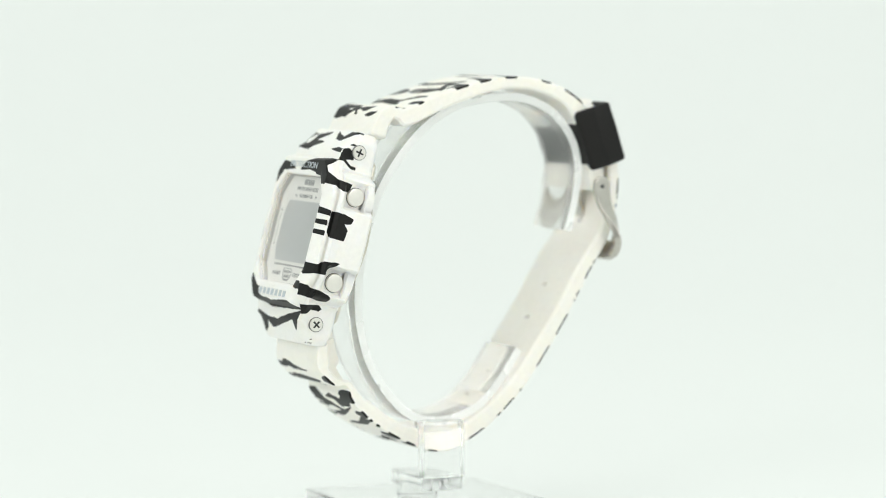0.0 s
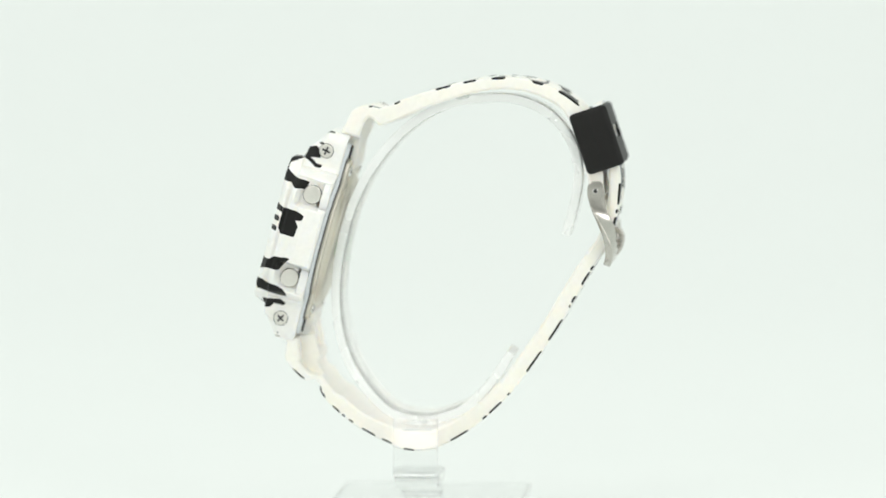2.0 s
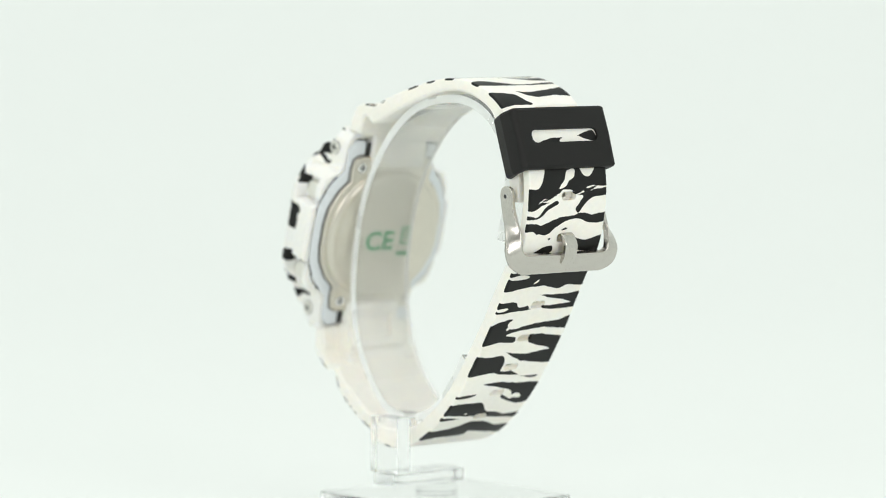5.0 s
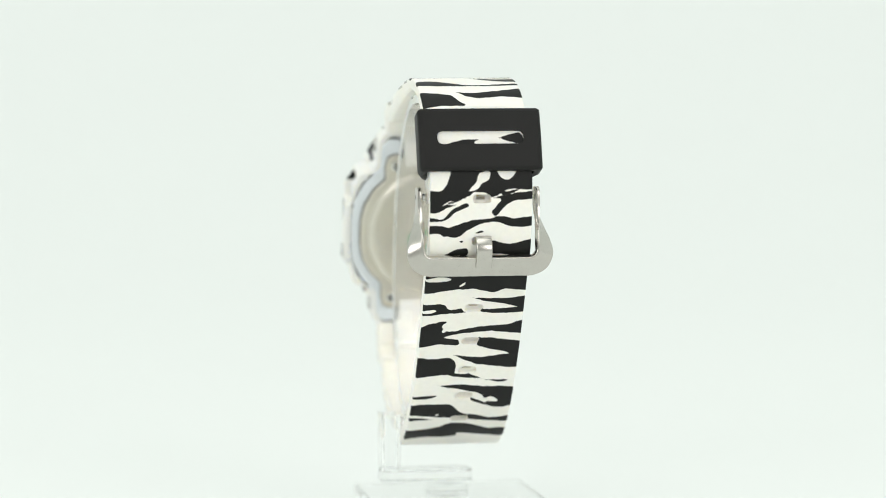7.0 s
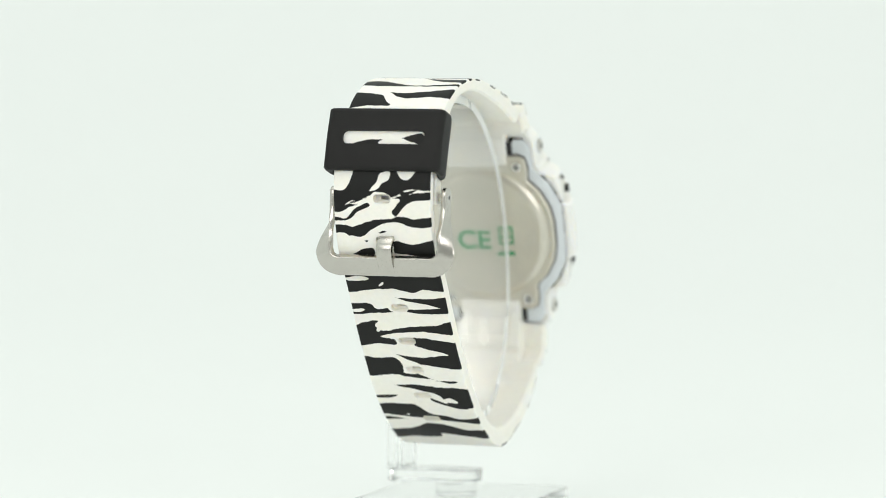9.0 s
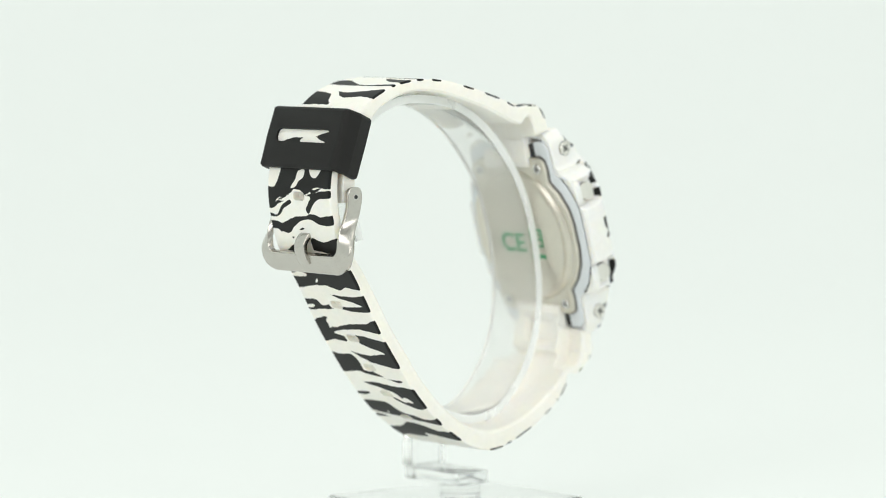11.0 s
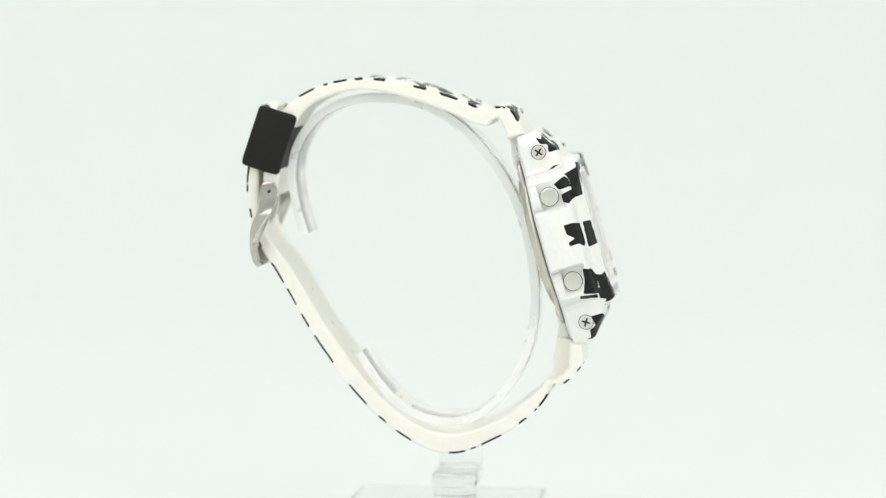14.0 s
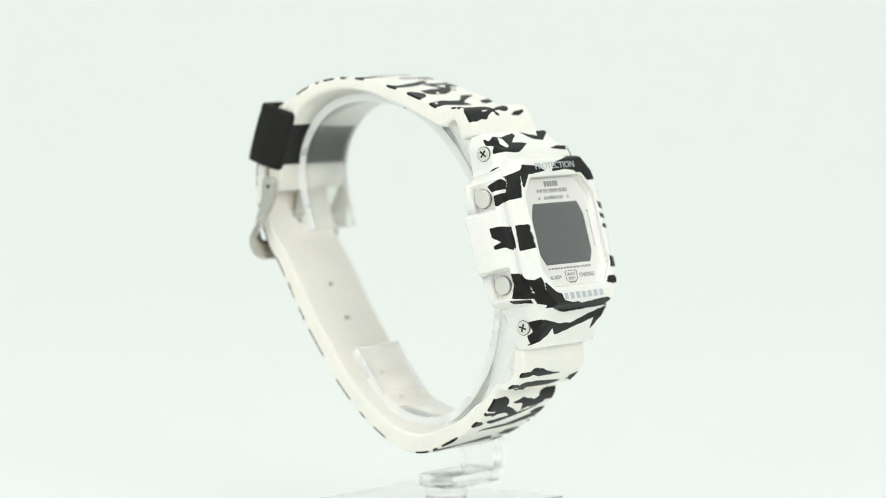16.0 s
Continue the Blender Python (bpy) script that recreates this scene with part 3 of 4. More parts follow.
BLOTS_TAIL.append((1, [(8.9, 8.7), (8.4, 7.7), (4.8, 7.7), (1.9, 8.7), (-3.9, 9.6), (0.7, 9.9), (5.1, 9.9)]))
BLOTS_TAIL.append((1, [(4.6, 17.9), (9.0, 12.2), (-2.4, 11.9), (-8.3, 12.2), (-12.6, 10.3), (-12.6, 12.5), (-6.4, 12.5), (0.4, 17.6)]))
BLOTS_TAIL.append((1, [(8.7, 25.0), (8.1, 21.8), (3.2, 22.4), (-2.0, 24.7), (-0.3, 21.5), (1.5, 19.9), (-0.6, 19.9), (-2.6, 21.5), (-5.8, 19.9), (-12.6, 19.9), (-12.6, 21.2), (-7.1, 21.5), (-2.6, 23.7), (0.2, 25.3), (4.9, 24.0)]))
BLOTS_TAIL.append((1, [(8.7, 26.6), (1.3, 25.3), (-8.3, 22.8), (0.3, 26.3), (6.2, 27.9)]))
BLOTS_TAIL.append((1, [(6.8, 31.7), (6.1, 30.4), (-0.8, 29.2), (-9.4, 26.0), (-10.1, 27.6), (-2.2, 30.4), (5.8, 31.1)]))
BLOTS_TAIL.append((1, [(12.6, 40.1), (5.0, 38.5), (-3.7, 35.3), (-5.8, 37.8), (2.7, 39.7), (8.8, 42.6)]))
BLOTS_TAIL.append((1, [(-8.9, 11.2), (-12.6, 10.3), (-12.6, 13.8), (-9.6, 12.2)]))
BLOTS_TAIL.append((1, [(8.0, 7.1), (5.8, 8.3), (-0.6, 8.7), (6.0, 9.0)]))
BLOTS_TAIL.append((1, [(1.0, 19.9), (-4.6, 20.5), (-9.3, 19.9), (-8.8, 22.1), (-4.1, 23.1), (-1.2, 21.8), (3.9, 20.8)]))
BLOTS_TAIL.append((1, [(-12.6, 24.4), (-12.6, 25.6), (-7.8, 26.9)]))
BLOTS_TOP.append((1, [(-12.6, 19.5), (-12.6, 20.5), (-12.6, 21.5), (-12.6, 23.1), (-12.6, 21.1)]))
BLOTS_TOP.append((1, [(-12.6, 10.6), (-10.2, 14.4), (-8.2, 13.1)]))
BLOTS_TOP.append((1, [(-8.9, 17.9), (-12.6, 17.9), (-12.6, 17.0)]))
BLOTS_TOP.append((1, [(-12.6, 21.8), (-12.6, 23.1), (-12.6, 21.5)]))
BLOTS_TOP.append((1, [(-12.6, 26.3), (-12.6, 27.2), (-12.6, 26.3)]))
BLOTS_TOP.append((1, [(-5.2, 25.3), (-1.1, 29.5), (-12.6, 30.7), (-12.6, 31.7), (-12.6, 31.4), (-12.6, 28.8), (-4.7, 28.5), (-8.1, 24.7)]))
BLOTS_TOP.append((1, [(3.5, 16.0), (3.3, 18.2), (0.1, 17.9), (-1.9, 16.0)]))
BLOTS_TOP.append((1, [(7.4, 5.1), (6.6, 6.4), (0.3, 8.0), (-4.5, 8.0), (2.8, 6.7), (5.8, 5.1)]))
BLOTS_TOP.append((1, [(-4.8, 5.8), (-10.5, 7.4), (-7.9, 5.8)]))
BLOTS_TAIL.append((-1, [(-2.65, 124.1), (-2.2, 125.1), (1.2, 125.1), (1.65, 124.1), (1.2, 123.1), (-2.2, 123.1)]))
BLOTS_TAIL.append((-1, [(-2.65, 97.1), (-2.2, 98.1), (1.2, 98.1), (1.65, 97.1), (1.2, 96.1), (-2.2, 96.1)]))
BLOTS_TAIL.append((-1, [(-2.65, 88.2), (-2.2, 89.2), (1.2, 89.2), (1.65, 88.2), (1.2, 87.2), (-2.2, 87.2)]))
BLOTS_TAIL.append((-1, [(-2.65, 79.8), (-2.2, 80.8), (1.2, 80.8), (1.65, 79.8), (1.2, 78.8), (-2.2, 78.8)]))
BLOTS_TAIL.append((-1, [(-2.65, 71.2), (-2.2, 72.2), (1.2, 72.2), (1.65, 71.2), (1.2, 70.2), (-2.2, 70.2)]))
BLOTS_FRONT.append((-1, [(6.8, -13.5), (4.9, -13.2), (-1.5, -13.4), (-8.6, -13.3), (-15.8, -13.0), (-13.9, -15.3), (-9.8, -15.8), (-2.7, -16.1), (3.1, -16.1), (5.8, -15.5)]))
BLOTS_TOP.append((1, [(12.6, 32.0), (10.2, 29.8), (1.0, 31.1), (-5.5, 32.7), (-5.7, 32.0), (4.0, 28.5), (12.6, 27.5), (12.6, 27.2)]))
BLOTS_TOP.append((1, [(12.6, 24.3), (10.1, 24.7), (6.8, 23.4), (8.2, 21.5), (12.6, 20.2), (12.6, 20.8), (12.6, 21.5), (12.6, 23.4)]))
BLOTS_TOP.append((-1, [(12.6, 21.8), (12.6, 22.1), (12.6, 21.1), (12.6, 20.2), (12.6, 20.8)]))
BLOTS_TOP.append((1, [(5.7, 25.3), (-2.1, 26.3), (-8.0, 26.9), (-2.2, 23.1), (1.6, 22.4), (5.8, 23.1)]))
BLOTS_TOP.append((-1, [(2.1, 23.4), (0.2, 24.0), (0.9, 23.1), (2.5, 22.7)]))
BLOTS_TOP.append((1, [(12.6, 17.6), (5.9, 18.6), (0.5, 18.2), (-5.1, 21.1), (-9.2, 21.1), (-5.2, 19.5), (2.2, 16.3), (7.9, 16.3), (12.6, 15.7)]))
BLOTS_TOP.append((-1, [(10.1, 17.6), (8.7, 17.9), (9.2, 17.3), (10.4, 17.0)]))
BLOTS_TOP.append((1, [(12.6, 9.0), (8.8, 9.3), (1.3, 9.0), (1.0, 8.0), (5.5, 7.4), (7.0, 5.4), (12.6, 4.8), (12.6, 6.1), (12.6, 7.4), (12.6, 7.0), (7.5, 13.4)]))
BLOTS_TOP.append((1, [(-0.1, 8.3), (-5.8, 9.3), (-4.8, 7.4), (-2.2, 7.0), (-0.7, 7.7)]))
BLOTS_TOP.append((1, [(1.5, 7.7), (0.7, 7.0), (-0.3, 6.1), (1.0, 5.8)]))
BLOTS_TOP.append((1, [(-4.0, 6.1), (-7.4, 7.0), (-10.4, 7.0), (-8.8, 6.1)]))
BLOTS_TOP.append((1, [(12.6, 10.9), (12.6, 9.6), (8.4, 13.4), (10.2, 13.1)]))
BLOTS_TOP.append((1, [(-7.9, 17.9), (-12.6, 18.2), (-12.6, 17.3), (-7.0, 16.6)]))
# stripes over the top of the short strap, from edge to edge
BLOTS_TOP.append((1, [(-12.6, 33.0), (-9.0, 33.8), (-4.0, 35.0), (1.0, 35.2), (-2.0, 36.3), (-8.0, 36.0), (-12.6, 35.8)]))
BLOTS_TOP.append((1, [(-12.6, 39.4), (-7.0, 40.0), (0.0, 40.6), (5.0, 40.2), (1.0, 42.0), (-6.0, 42.4), (-12.6, 42.4)]))
BLOTS_TOP.append((1, [(12.6, 45.6), (7.0, 46.0), (2.0, 45.0), (5.0, 47.6), (9.0, 48.6), (12.6, 48.8)]))
BLOTS_TOP.append((1, [(12.6, 37.0), (8.0, 37.4), (3.0, 38.2), (-2.0, 37.9), (3.0, 39.2), (9.0, 39.6), (12.6, 39.6)]))
BLOTS_TOP.append((1, [(12.6, 41.8), (6.0, 43.0), (0.0, 43.6), (6.0, 44.2), (12.6, 43.6)]))
BLOTS_TOP.append((1, [(-12.6, 26.6), (-9.0, 27.2), (-6.0, 27.0), (-9.0, 28.6), (-12.6, 28.5)]))
# stripe ends along the edges of the long strap
for sg, runs in ((1, ((19.2, 22.4), (23.4, 24.0), (26.4, 28.4), (33.0, 39.0), (42.4, 45.8), (8.2, 9.4), (12.0, 13.4))), (-1, ((18.2, 19.8), (24.0, 25.6), (26.6, 27.4), (28.6, 29.6), (32.4, 35.2), (37.5, 39.5), (43.0, 45.0)))):
    for k, (s0, s1) in enumerate(runs):
        deep = 12.6 - 2.2 - 1.7 * ((k * 7 + 3) % 4)
        BLOTS_TAIL.append((1, [(sg * 12.6, s0), (sg * (deep + 1.6), s0 + 0.1), (sg * deep, (s0 + s1) / 2 + 0.4), (sg * (deep + 2.0), s1 + 0.3), (sg * 12.6, s1)]))


def bezel():
    me, p, inner = bezel_mesh()
    u, c, n = p.T
    a = u - np.array([lean(x) for x in n])
    flank = (inner == 1) & (np.abs(a) > 13.8) & (np.abs(c) < 14)
    facing = (inner == 1) & ~flank
    west, east = (flank | (inner == 2)) & (a < -12.3), (flank | (inner == 2)) & (a > 12.3)
    ends = (inner == 2) & (np.abs(a) <= 12.3)
    # unroll: the sides are seen from the side (height over the case, along it), the front and ends from the front
    values = []
    for mask, flat, blots in (((facing | ends) & (n > -1), np.stack([u, c], 1), BLOTS_FRONT), (west & (n > -4.2), np.stack([n, c], 1), BLOTS_WEST), (east & (n > -4.2), np.stack([n, c], 1), BLOTS_EAST)):
        print_ink(me, flat, mask, blots, 0.13, True)
        a = me.attributes["ink"]
        v = np.empty(len(me.vertices), np.float32)
        a.data.foreach_get("value", v)
        values.append(np.where(mask, v, -1))
        me.attributes.remove(a)
    me.attributes.new("ink", "FLOAT", "POINT").data.foreach_set("value", np.max(values, 0).astype(np.float32))
    return part("bezel", me, RESIN, watch, "white resin bezel with black tiger-stripe print", 28)


bez = bezel()


def strap(name, outer, inner, width, holes, blots, label, shelf=([0, 1], [1, 1])):
    """A resin strap: outer and inner side lines, half width along it; holes as cutters; the print in millimetres across and along it."""
    o = curve_through(outer, 0.32)
    m = len(o)
    # match the inner line to the outer by the nearest point that keeps the order
    best, last = [], 0
    fine = curve_through(inner, 0.1)
    for j, p in enumerate(o):
        d = np.linalg.norm(fine - p, axis=1)
        lo, hi = max(0, int(len(fine) * (j / m - 0.12))), min(len(fine), int(len(fine) * (j / m + 0.12)) + 2)
        last = max(last, lo + int(np.argmin(d[lo:hi])))
        best.append(last)
    best = np.array(best, float)
    for _ in range(6):
        best[1:-1] = (best[:-2] + 2 * best[1:-1] + best[2:]) / 4
    i = fine[best.round().astype(int)]
    cols = np.concatenate([[-1], -1 + np.array([0.006, 0.02]), np.linspace(-0.96, 0.96, 67), 1 - np.array([0.02, 0.006]), [1]])
    rings = []
    for j, (a, b) in enumerate(zip(o, i)):
        w = np.interp(j / (m - 1), *width)
        d = (b - a) / max(np.linalg.norm(b - a), 1e-6)
        drop = np.where(np.abs(cols) > 0.999, 0.30, np.where(np.abs(cols) > 0.99, 0.12, np.where(np.abs(cols) > 0.97, 0.02, 0)))
        top = [P(x * w, *(a + h * d)) for x, h in zip(cols, drop)]
        edge = a + 0.55 * d
        # the shoulders beside the middle rib may be thinner than the rib
        f, rib = np.interp(0.32 * j, *shelf), min(7.3 / w, 0.93)
        c = a + f * (b - a)
        half = [(1, c - 0.5 * d), (0.96, c), (rib + 0.02, c), (rib, b)]
        low = [P(w, *edge)] + [P(x * w, *q) for x, q in half] + [P(0, *b)] + [P(-x * w, *q) for x, q in half[::-1]] + [P(-w, *edge)]
        rings.append(top + low)
    me = as_mesh(loft(rings))
    if holes:
        me = cut_away(me, holes)
    p = coords(me) * 1000
    u, v, z = p[:, 0] - LEAN_U, p[:, 1], p[:, 2] - CAM_H
    run = np.concatenate([[0], np.cumsum(np.linalg.norm(np.diff(o, axis=0), axis=1))])
    s, depth = np.empty(len(p)), np.empty(len(p))
    vz = np.stack([v, z], 1)
    for k in range(0, len(p), 4000):
        d = np.linalg.norm(vz[k:k + 4000, None] - o[None], axis=2)
        s[k:k + 4000], depth[k:k + 4000] = run[np.argmin(d, 1)], np.min(d, 1)
    print_ink(me, np.stack([u, s], 1), depth < 0.36, blots)
    return part(name, me, STRAP, watch, label, 40)


UP_OUT = [(21.5, -33.5), (20.0, -30.2), (18.3, -27.2), (16.7, -26.3), (14.5, -26.1), (12.4, -26.7), (10.7, -26.3), (7.5, -24.9), (2.5, -23.2), (-2.7, -21.7), (-9.1, -20.3), (-15.4, -19.8), (-21.8, -20.5), (-28.2, -22.8), (-32.6, -26), (-35.3, -30), (-37.0, -35.5), (-37.9, -41), (-37.9, -46.5)]
UP_IN = [(18.3, -39.5), (17.1, -34), (16.1, -30.7), (14.9, -28.9), (13.8, -29.2), (12.6, -30.5), (9.8, -30), (7.5, -29), (2.4, -26.8), (-3, -25), (-9, -23.3), (-15.4, -22.5), (-21.8, -23.4), (-28.2, -26.6), (-31, -31), (-33, -36), (-34.2, -41), (-35, -46.2)]
LOW_OUT = [(33.0, -76), (33.7, -80), (33.8, -83.5), (31.9, -86.1), (29.4, -88.1), (27.2, -88.0), (26.2, -88.8), (25.9, -90.8), (23, -94.4), (17.9, -98.4), (12.8, -101.3), (6.4, -103.8), (2.6, -103.9), (-2.5, -102.4), (-7.6, -99.5), (-13.3, -94.8), (-18.6, -89.1), (-23.3, -82.7), (-28.2, -75.4), (-32, -68.7), (-35.8, -62.3), (-38.0, -59), (-39.5, -56), (-40.8, -51.5), (-41.6, -47), (-41.8, -43), (-41.2, -38), (-39.9, -32), (-38.0, -27), (-37.3, -25.3)]
LOW_IN = [(28.3, -72), (28, -76), (27.2, -81), (26.5, -83.3), (27.2, -84.2), (26.0, -86.6), (22.5, -91.0), (21.0, -91.8), (16.6, -95.3), (10.3, -98.3), (4.5, -99.6), (-1.2, -98.6), (-6.6, -95.6), (-11.0, -92), (-15.9, -86.8), (-20.3, -80.7), (-25.2, -73.6), (-29.1, -67), (-33, -60.8), (-35.6, -57.4), (-37, -55), (-38.2, -51.0), (-39.0, -47), (-39.2, -43), (-38.7, -38), (-37.5, -32.8), (-35.8, -27.8), (-35.2, -26.2)]


def peg(u, v, z, tilt, w=4.1, h=2.0):
    """An oblong cutter through the strap, its long side across."""
    sec = rounded([(-w / 2, -h / 2), (w / 2, -h / 2), (w / 2, h / 2), (-w / 2, h / 2)], h * 0.48, 6)
    d = np.array([math.cos(radians(tilt)), math.sin(radians(tilt))])
    t = np.array([-d[1], d[0]])
    return loft([[P(u + k * a, *(np.array([v, z]) + k * b * t + s * d)) for a, b in sec] for s, k in ((-4, 1.0), (0.9, 1.0), (1.2, 0.5), (6, 0.48))])


upper = strap("upper_strap", UP_OUT, UP_IN, ([0, 0.012, 0.015, 0.018, 0.022, 0.25, 0.4, 1], [7.1, 7.2, 10.8, 11.7, 12.0, 12.0, 11.3, 11.2]), [], BLOTS_TOP, "short white resin strap with black stripe print")
HOLES = [peg(0.1, -40.9, -45.2, 5), peg(0.1, -39.8, -54.4, 20), peg(0.1, -31.2, -69.7, 30), peg(0.1, -26.5, -77.3, 33), peg(0.1, -22.2, -84.4, 35), peg(0.1, -17.4, -90.6, 40), peg(0.1, -11.5, -96.2, 48)]
# a shallow pocket in the inner side, below the case
HOLES.append(loft([[P(u, v, z) for v, z in rounded([(24.0, -73.2), (29.2, -73.2), (28.2, -81.4), (24.0, -81.4)], 0.4, 4)] for u in (-5.0, 5.0)]))
lower = strap("lower_strap", LOW_OUT, LOW_IN, ([0, 0.018, 0.0195, 0.021, 0.023, 0.18, 0.3, 0.965, 0.985, 1], [7.1, 7.2, 10.8, 11.7, 12.0, 12.0, 11.3, 11.2, 9.6, 5.5]), HOLES, BLOTS_TAIL, "long white resin strap with oblong holes and black stripe print", ([0, 11, 13, 15, 16.5], [0.45, 0.45, 0.5, 0.75, 1.0]))


# blocks by which the straps fill the gaps between the lugs
for sg in (1, -1):
    wedge = rounded([(16.7, -3.4), (16.7, -6.3), (18.2, -6.75), (23.4, -6.1), (24.6, -3.2), (22.6, -1.8)], 0.5, 4)
    root = as_mesh(slab(wedge, lambda a, b, h, sg=sg: Q(h, sg * a, b), -7.0, 7.0, 0.25))
    print_ink(root, coords(root)[:, :2], False, [])
    part("strap_root", root, STRAP, watch, angle=40)


# keeper loop
def keeper():
    ax, out, mid = np.array([-0.316, -0.949]), np.array([-0.949, 0.316]), np.array([-40.5, -31.75])
    def at(u, b, a):
        return P(u, *(mid + a * ax + b * out))
    wall = lambda i: rounded([(-12.1 + i, -8.8 + i), (12.1 - i, -8.8 + i), (13.55 - i, -4.5), (13.55 - i, 0 - i), (-13.55 + i, 0 - i), (-13.55 + i, -4.5)], 1.7 - 0.6 * (i > 0), 8)
    steps = [(1.7, -6.3), (0.9, -6.5), (0.45, -6.35), (0.15, -6.0), (0, -5.5), (0.05, 0), (0, 6.6), (0.15, 7.1), (0.45, 7.45), (0.9, 7.6), (1.7, 7.4), (1.7, 7.2), (1.7, -6.4)]
    bm = loft([[at(*q, a) for q in wall(i)] for i, a in steps], caps=False)
    k = len(wall(0))
    bm.verts.ensure_lookup_table()
    for j in range(k):
        bm.faces.new((bm.verts[(len(steps) - 1) * k + j], bm.verts[(len(steps) - 1) * k + (j + 1) % k], bm.verts[(j + 1) % k], bm.verts[j]))
    slot = rounded([(-9.5, -1.5), (9.5, -1.5), (9.5, 1.5), (-9.5, 1.5)], 1.45, 8)
    tool = loft([[at(a, b, 0.2 + h) for a, h in slot] for b in (-4, 3)])
    return part("keeper", cut_away(as_mesh(bm), [tool]), BLACK, watch, "matt black resin keeper loop with a slot", 30)


keeper()


# buckle
def buckle_frame():
    """One bent steel band: two flat arms that turn outwards and round into the bar across the strap."""
    # place (across, towards the face, height), half width as a vector, half thickness
    half = [(13.0, -36.4, -42.95, 0.0, 0.7, 0.0, 0.42), (13.0, -36.4, -43.25, 0.0, 1.35, 0.0, 0.5), (13.0, -36.4, -43.9, 0.0, 1.75, 0.0, 0.55), (13.0, -36.4, -45.1, 0.0, 1.95, 0.0, 0.55), (13.0, -36.6, -47.3, 0.0, 1.85, 0.1, 0.55),
            (13.05, -37.4, -50.0, 0.3, 1.8, 0.3, 0.6), (13.4, -38.6, -52.5, 0.95, 1.55, 0.2, 0.65), (13.9, -39.4, -55.0, 1.6, 0.95, -0.1, 0.75), (14.1, -39.75, -57.0, 1.85, 0.5, -0.55, 0.8), (13.25, -39.75, -58.9, 1.45, 0.55, -1.45, 0.85),
            (11.4, -39.55, -59.85, 0.55, 0.8, -2.0, 0.85), (8.5, -39.5, -59.95, 0.0, 0.85, -2.05, 0.85), (0.0, -39.5, -59.95, 0.0, 0.85, -2.05, 0.85)]
    line = curve_through(half, 0.3)
    turn = np.array([-1, 1, 1, -1, 1, 1, 1])
    line = np.vstack([line, line[-2::-1] * turn])
    mid, wide, thick = line[:, :3], line[:, 3:6], line[:, 6]
    along = np.gradient(mid, axis=0)
    off = np.cross(along, wide)
    off *= (thick / np.linalg.norm(off, axis=1))[:, None]
    sec = rounded([(-1, -1), (1, -1), (1, 1), (-1, 1)], 0.35, 6)
    return loft([[P(*(m + p * w + q * o)) for p, q in sec] for m, w, o in zip(mid, wide, off)])


buckle = part("buckle", buckle_frame(), STEEL, watch, "satin steel buckle frame with a tongue", 50)
for sg in (-1, 1):
    part("pin", slab(circle(0.62, 20), lambda a, b, h, sg=sg: P(sg * h, -36.3 + a, -45.1 + b), 12.4, 13.62, 0.12), POLISH, buckle)
    part("pin_hole", slab(circle(0.48, 16), lambda a, b, h, sg=sg: P(sg * h, -36.3 + a, -45.1 + b), 13.4, 13.66, 0), DARK, buckle)


def tongue():
    path = curve_through([(-36.3, -45.5), (-37.2, -50.5), (-38.6, -53.0), (-40.6, -54.3), (-41.6, -56.0), (-41.2, -58.5), (-40.2, -60.0)], 0.35)
    t = np.gradient(path, axis=0)
    t /= np.linalg.norm(t, axis=1)[:, None]
    nrm = np.stack([-t[:, 1], t[:, 0]], 1)
    sec = rounded([(-1.75, -0.6), (1.75, -0.6), (1.75, 0.6), (-1.75, 0.6)], 0.3, 4)
    return loft([[P(0.6 + u, *(p + h * m)) for u, h in sec] for p, m in zip(path, nrm)])


part("tongue", tongue(), STEEL, buckle, angle=40)
part("spring_bar", slab(circle(0.8, 16), lambda a, b, h: P(h, -36.3 + a, -45.1 + b), -12.2, 12.2, 0.1), POLISH, buckle)

# case body behind the bezel, back plate, screws
def case_ring(k, m):
    return rounded(mirrored([(20.3 * k, 4), (20.0 * k, 7.4 * k), (17.6 * k, 12.4 * k), (14.8 * m, 14.6 * m), (13.2 * m, 16.0 * m), (13.0 * m, 21.6 * m), (11.6 * m, 22.3), (8.2, 22.3), (8.2, 17.4)]), 0.6, 3)


body = part("case_body", loft([[Q(a, b, h) for a, b in case_ring(k, m)] for k, m, h in ((0.78, 0.88, -1.6), (0.80, 0.9, -4.0), (0.935, 0.955, -4.1), (0.93, 0.955, -4.2), (0.88, 0.945, -4.5), (0.85, 0.92, -4.6))]), CASE, watch, "pale blue-grey resin inner case")
for a in (-7.4, 7.4):
    for b in (-20.4, 20.4):
        part("lug_gap", slab([(a - 0.7, b - 1.5), (a + 0.7, b - 1.5), (a + 0.7, b + 1.5), (a - 0.7, b + 1.5)], lambda x, y, h: Q(x, y, h), -5.0, -4.3, 0), DARK, body)
plate = mirrored([(17.0, 3.0), (16.3, 6.5), (14.2, 10.2), (11.5, 12.8), (11.7, 15.5), (11.2, 18.0), (9.5, 18.8), (6.8, 18.8)])
part("rim_gap", slab(rounded([(a * 1.014, b * 1.012) for a, b in plate], 1.0, 5), lambda a, b, h: Q(a, b, h), -4.9, -4.3, 0), SEAM_SHADE, watch)
back = part("case_back", slab(rounded(plate, 1.0, 6), lambda a, b, h: Q(a, b, h), -5.8, -4.65, 0.5), BACK, watch, "satin steel case back with four screws")
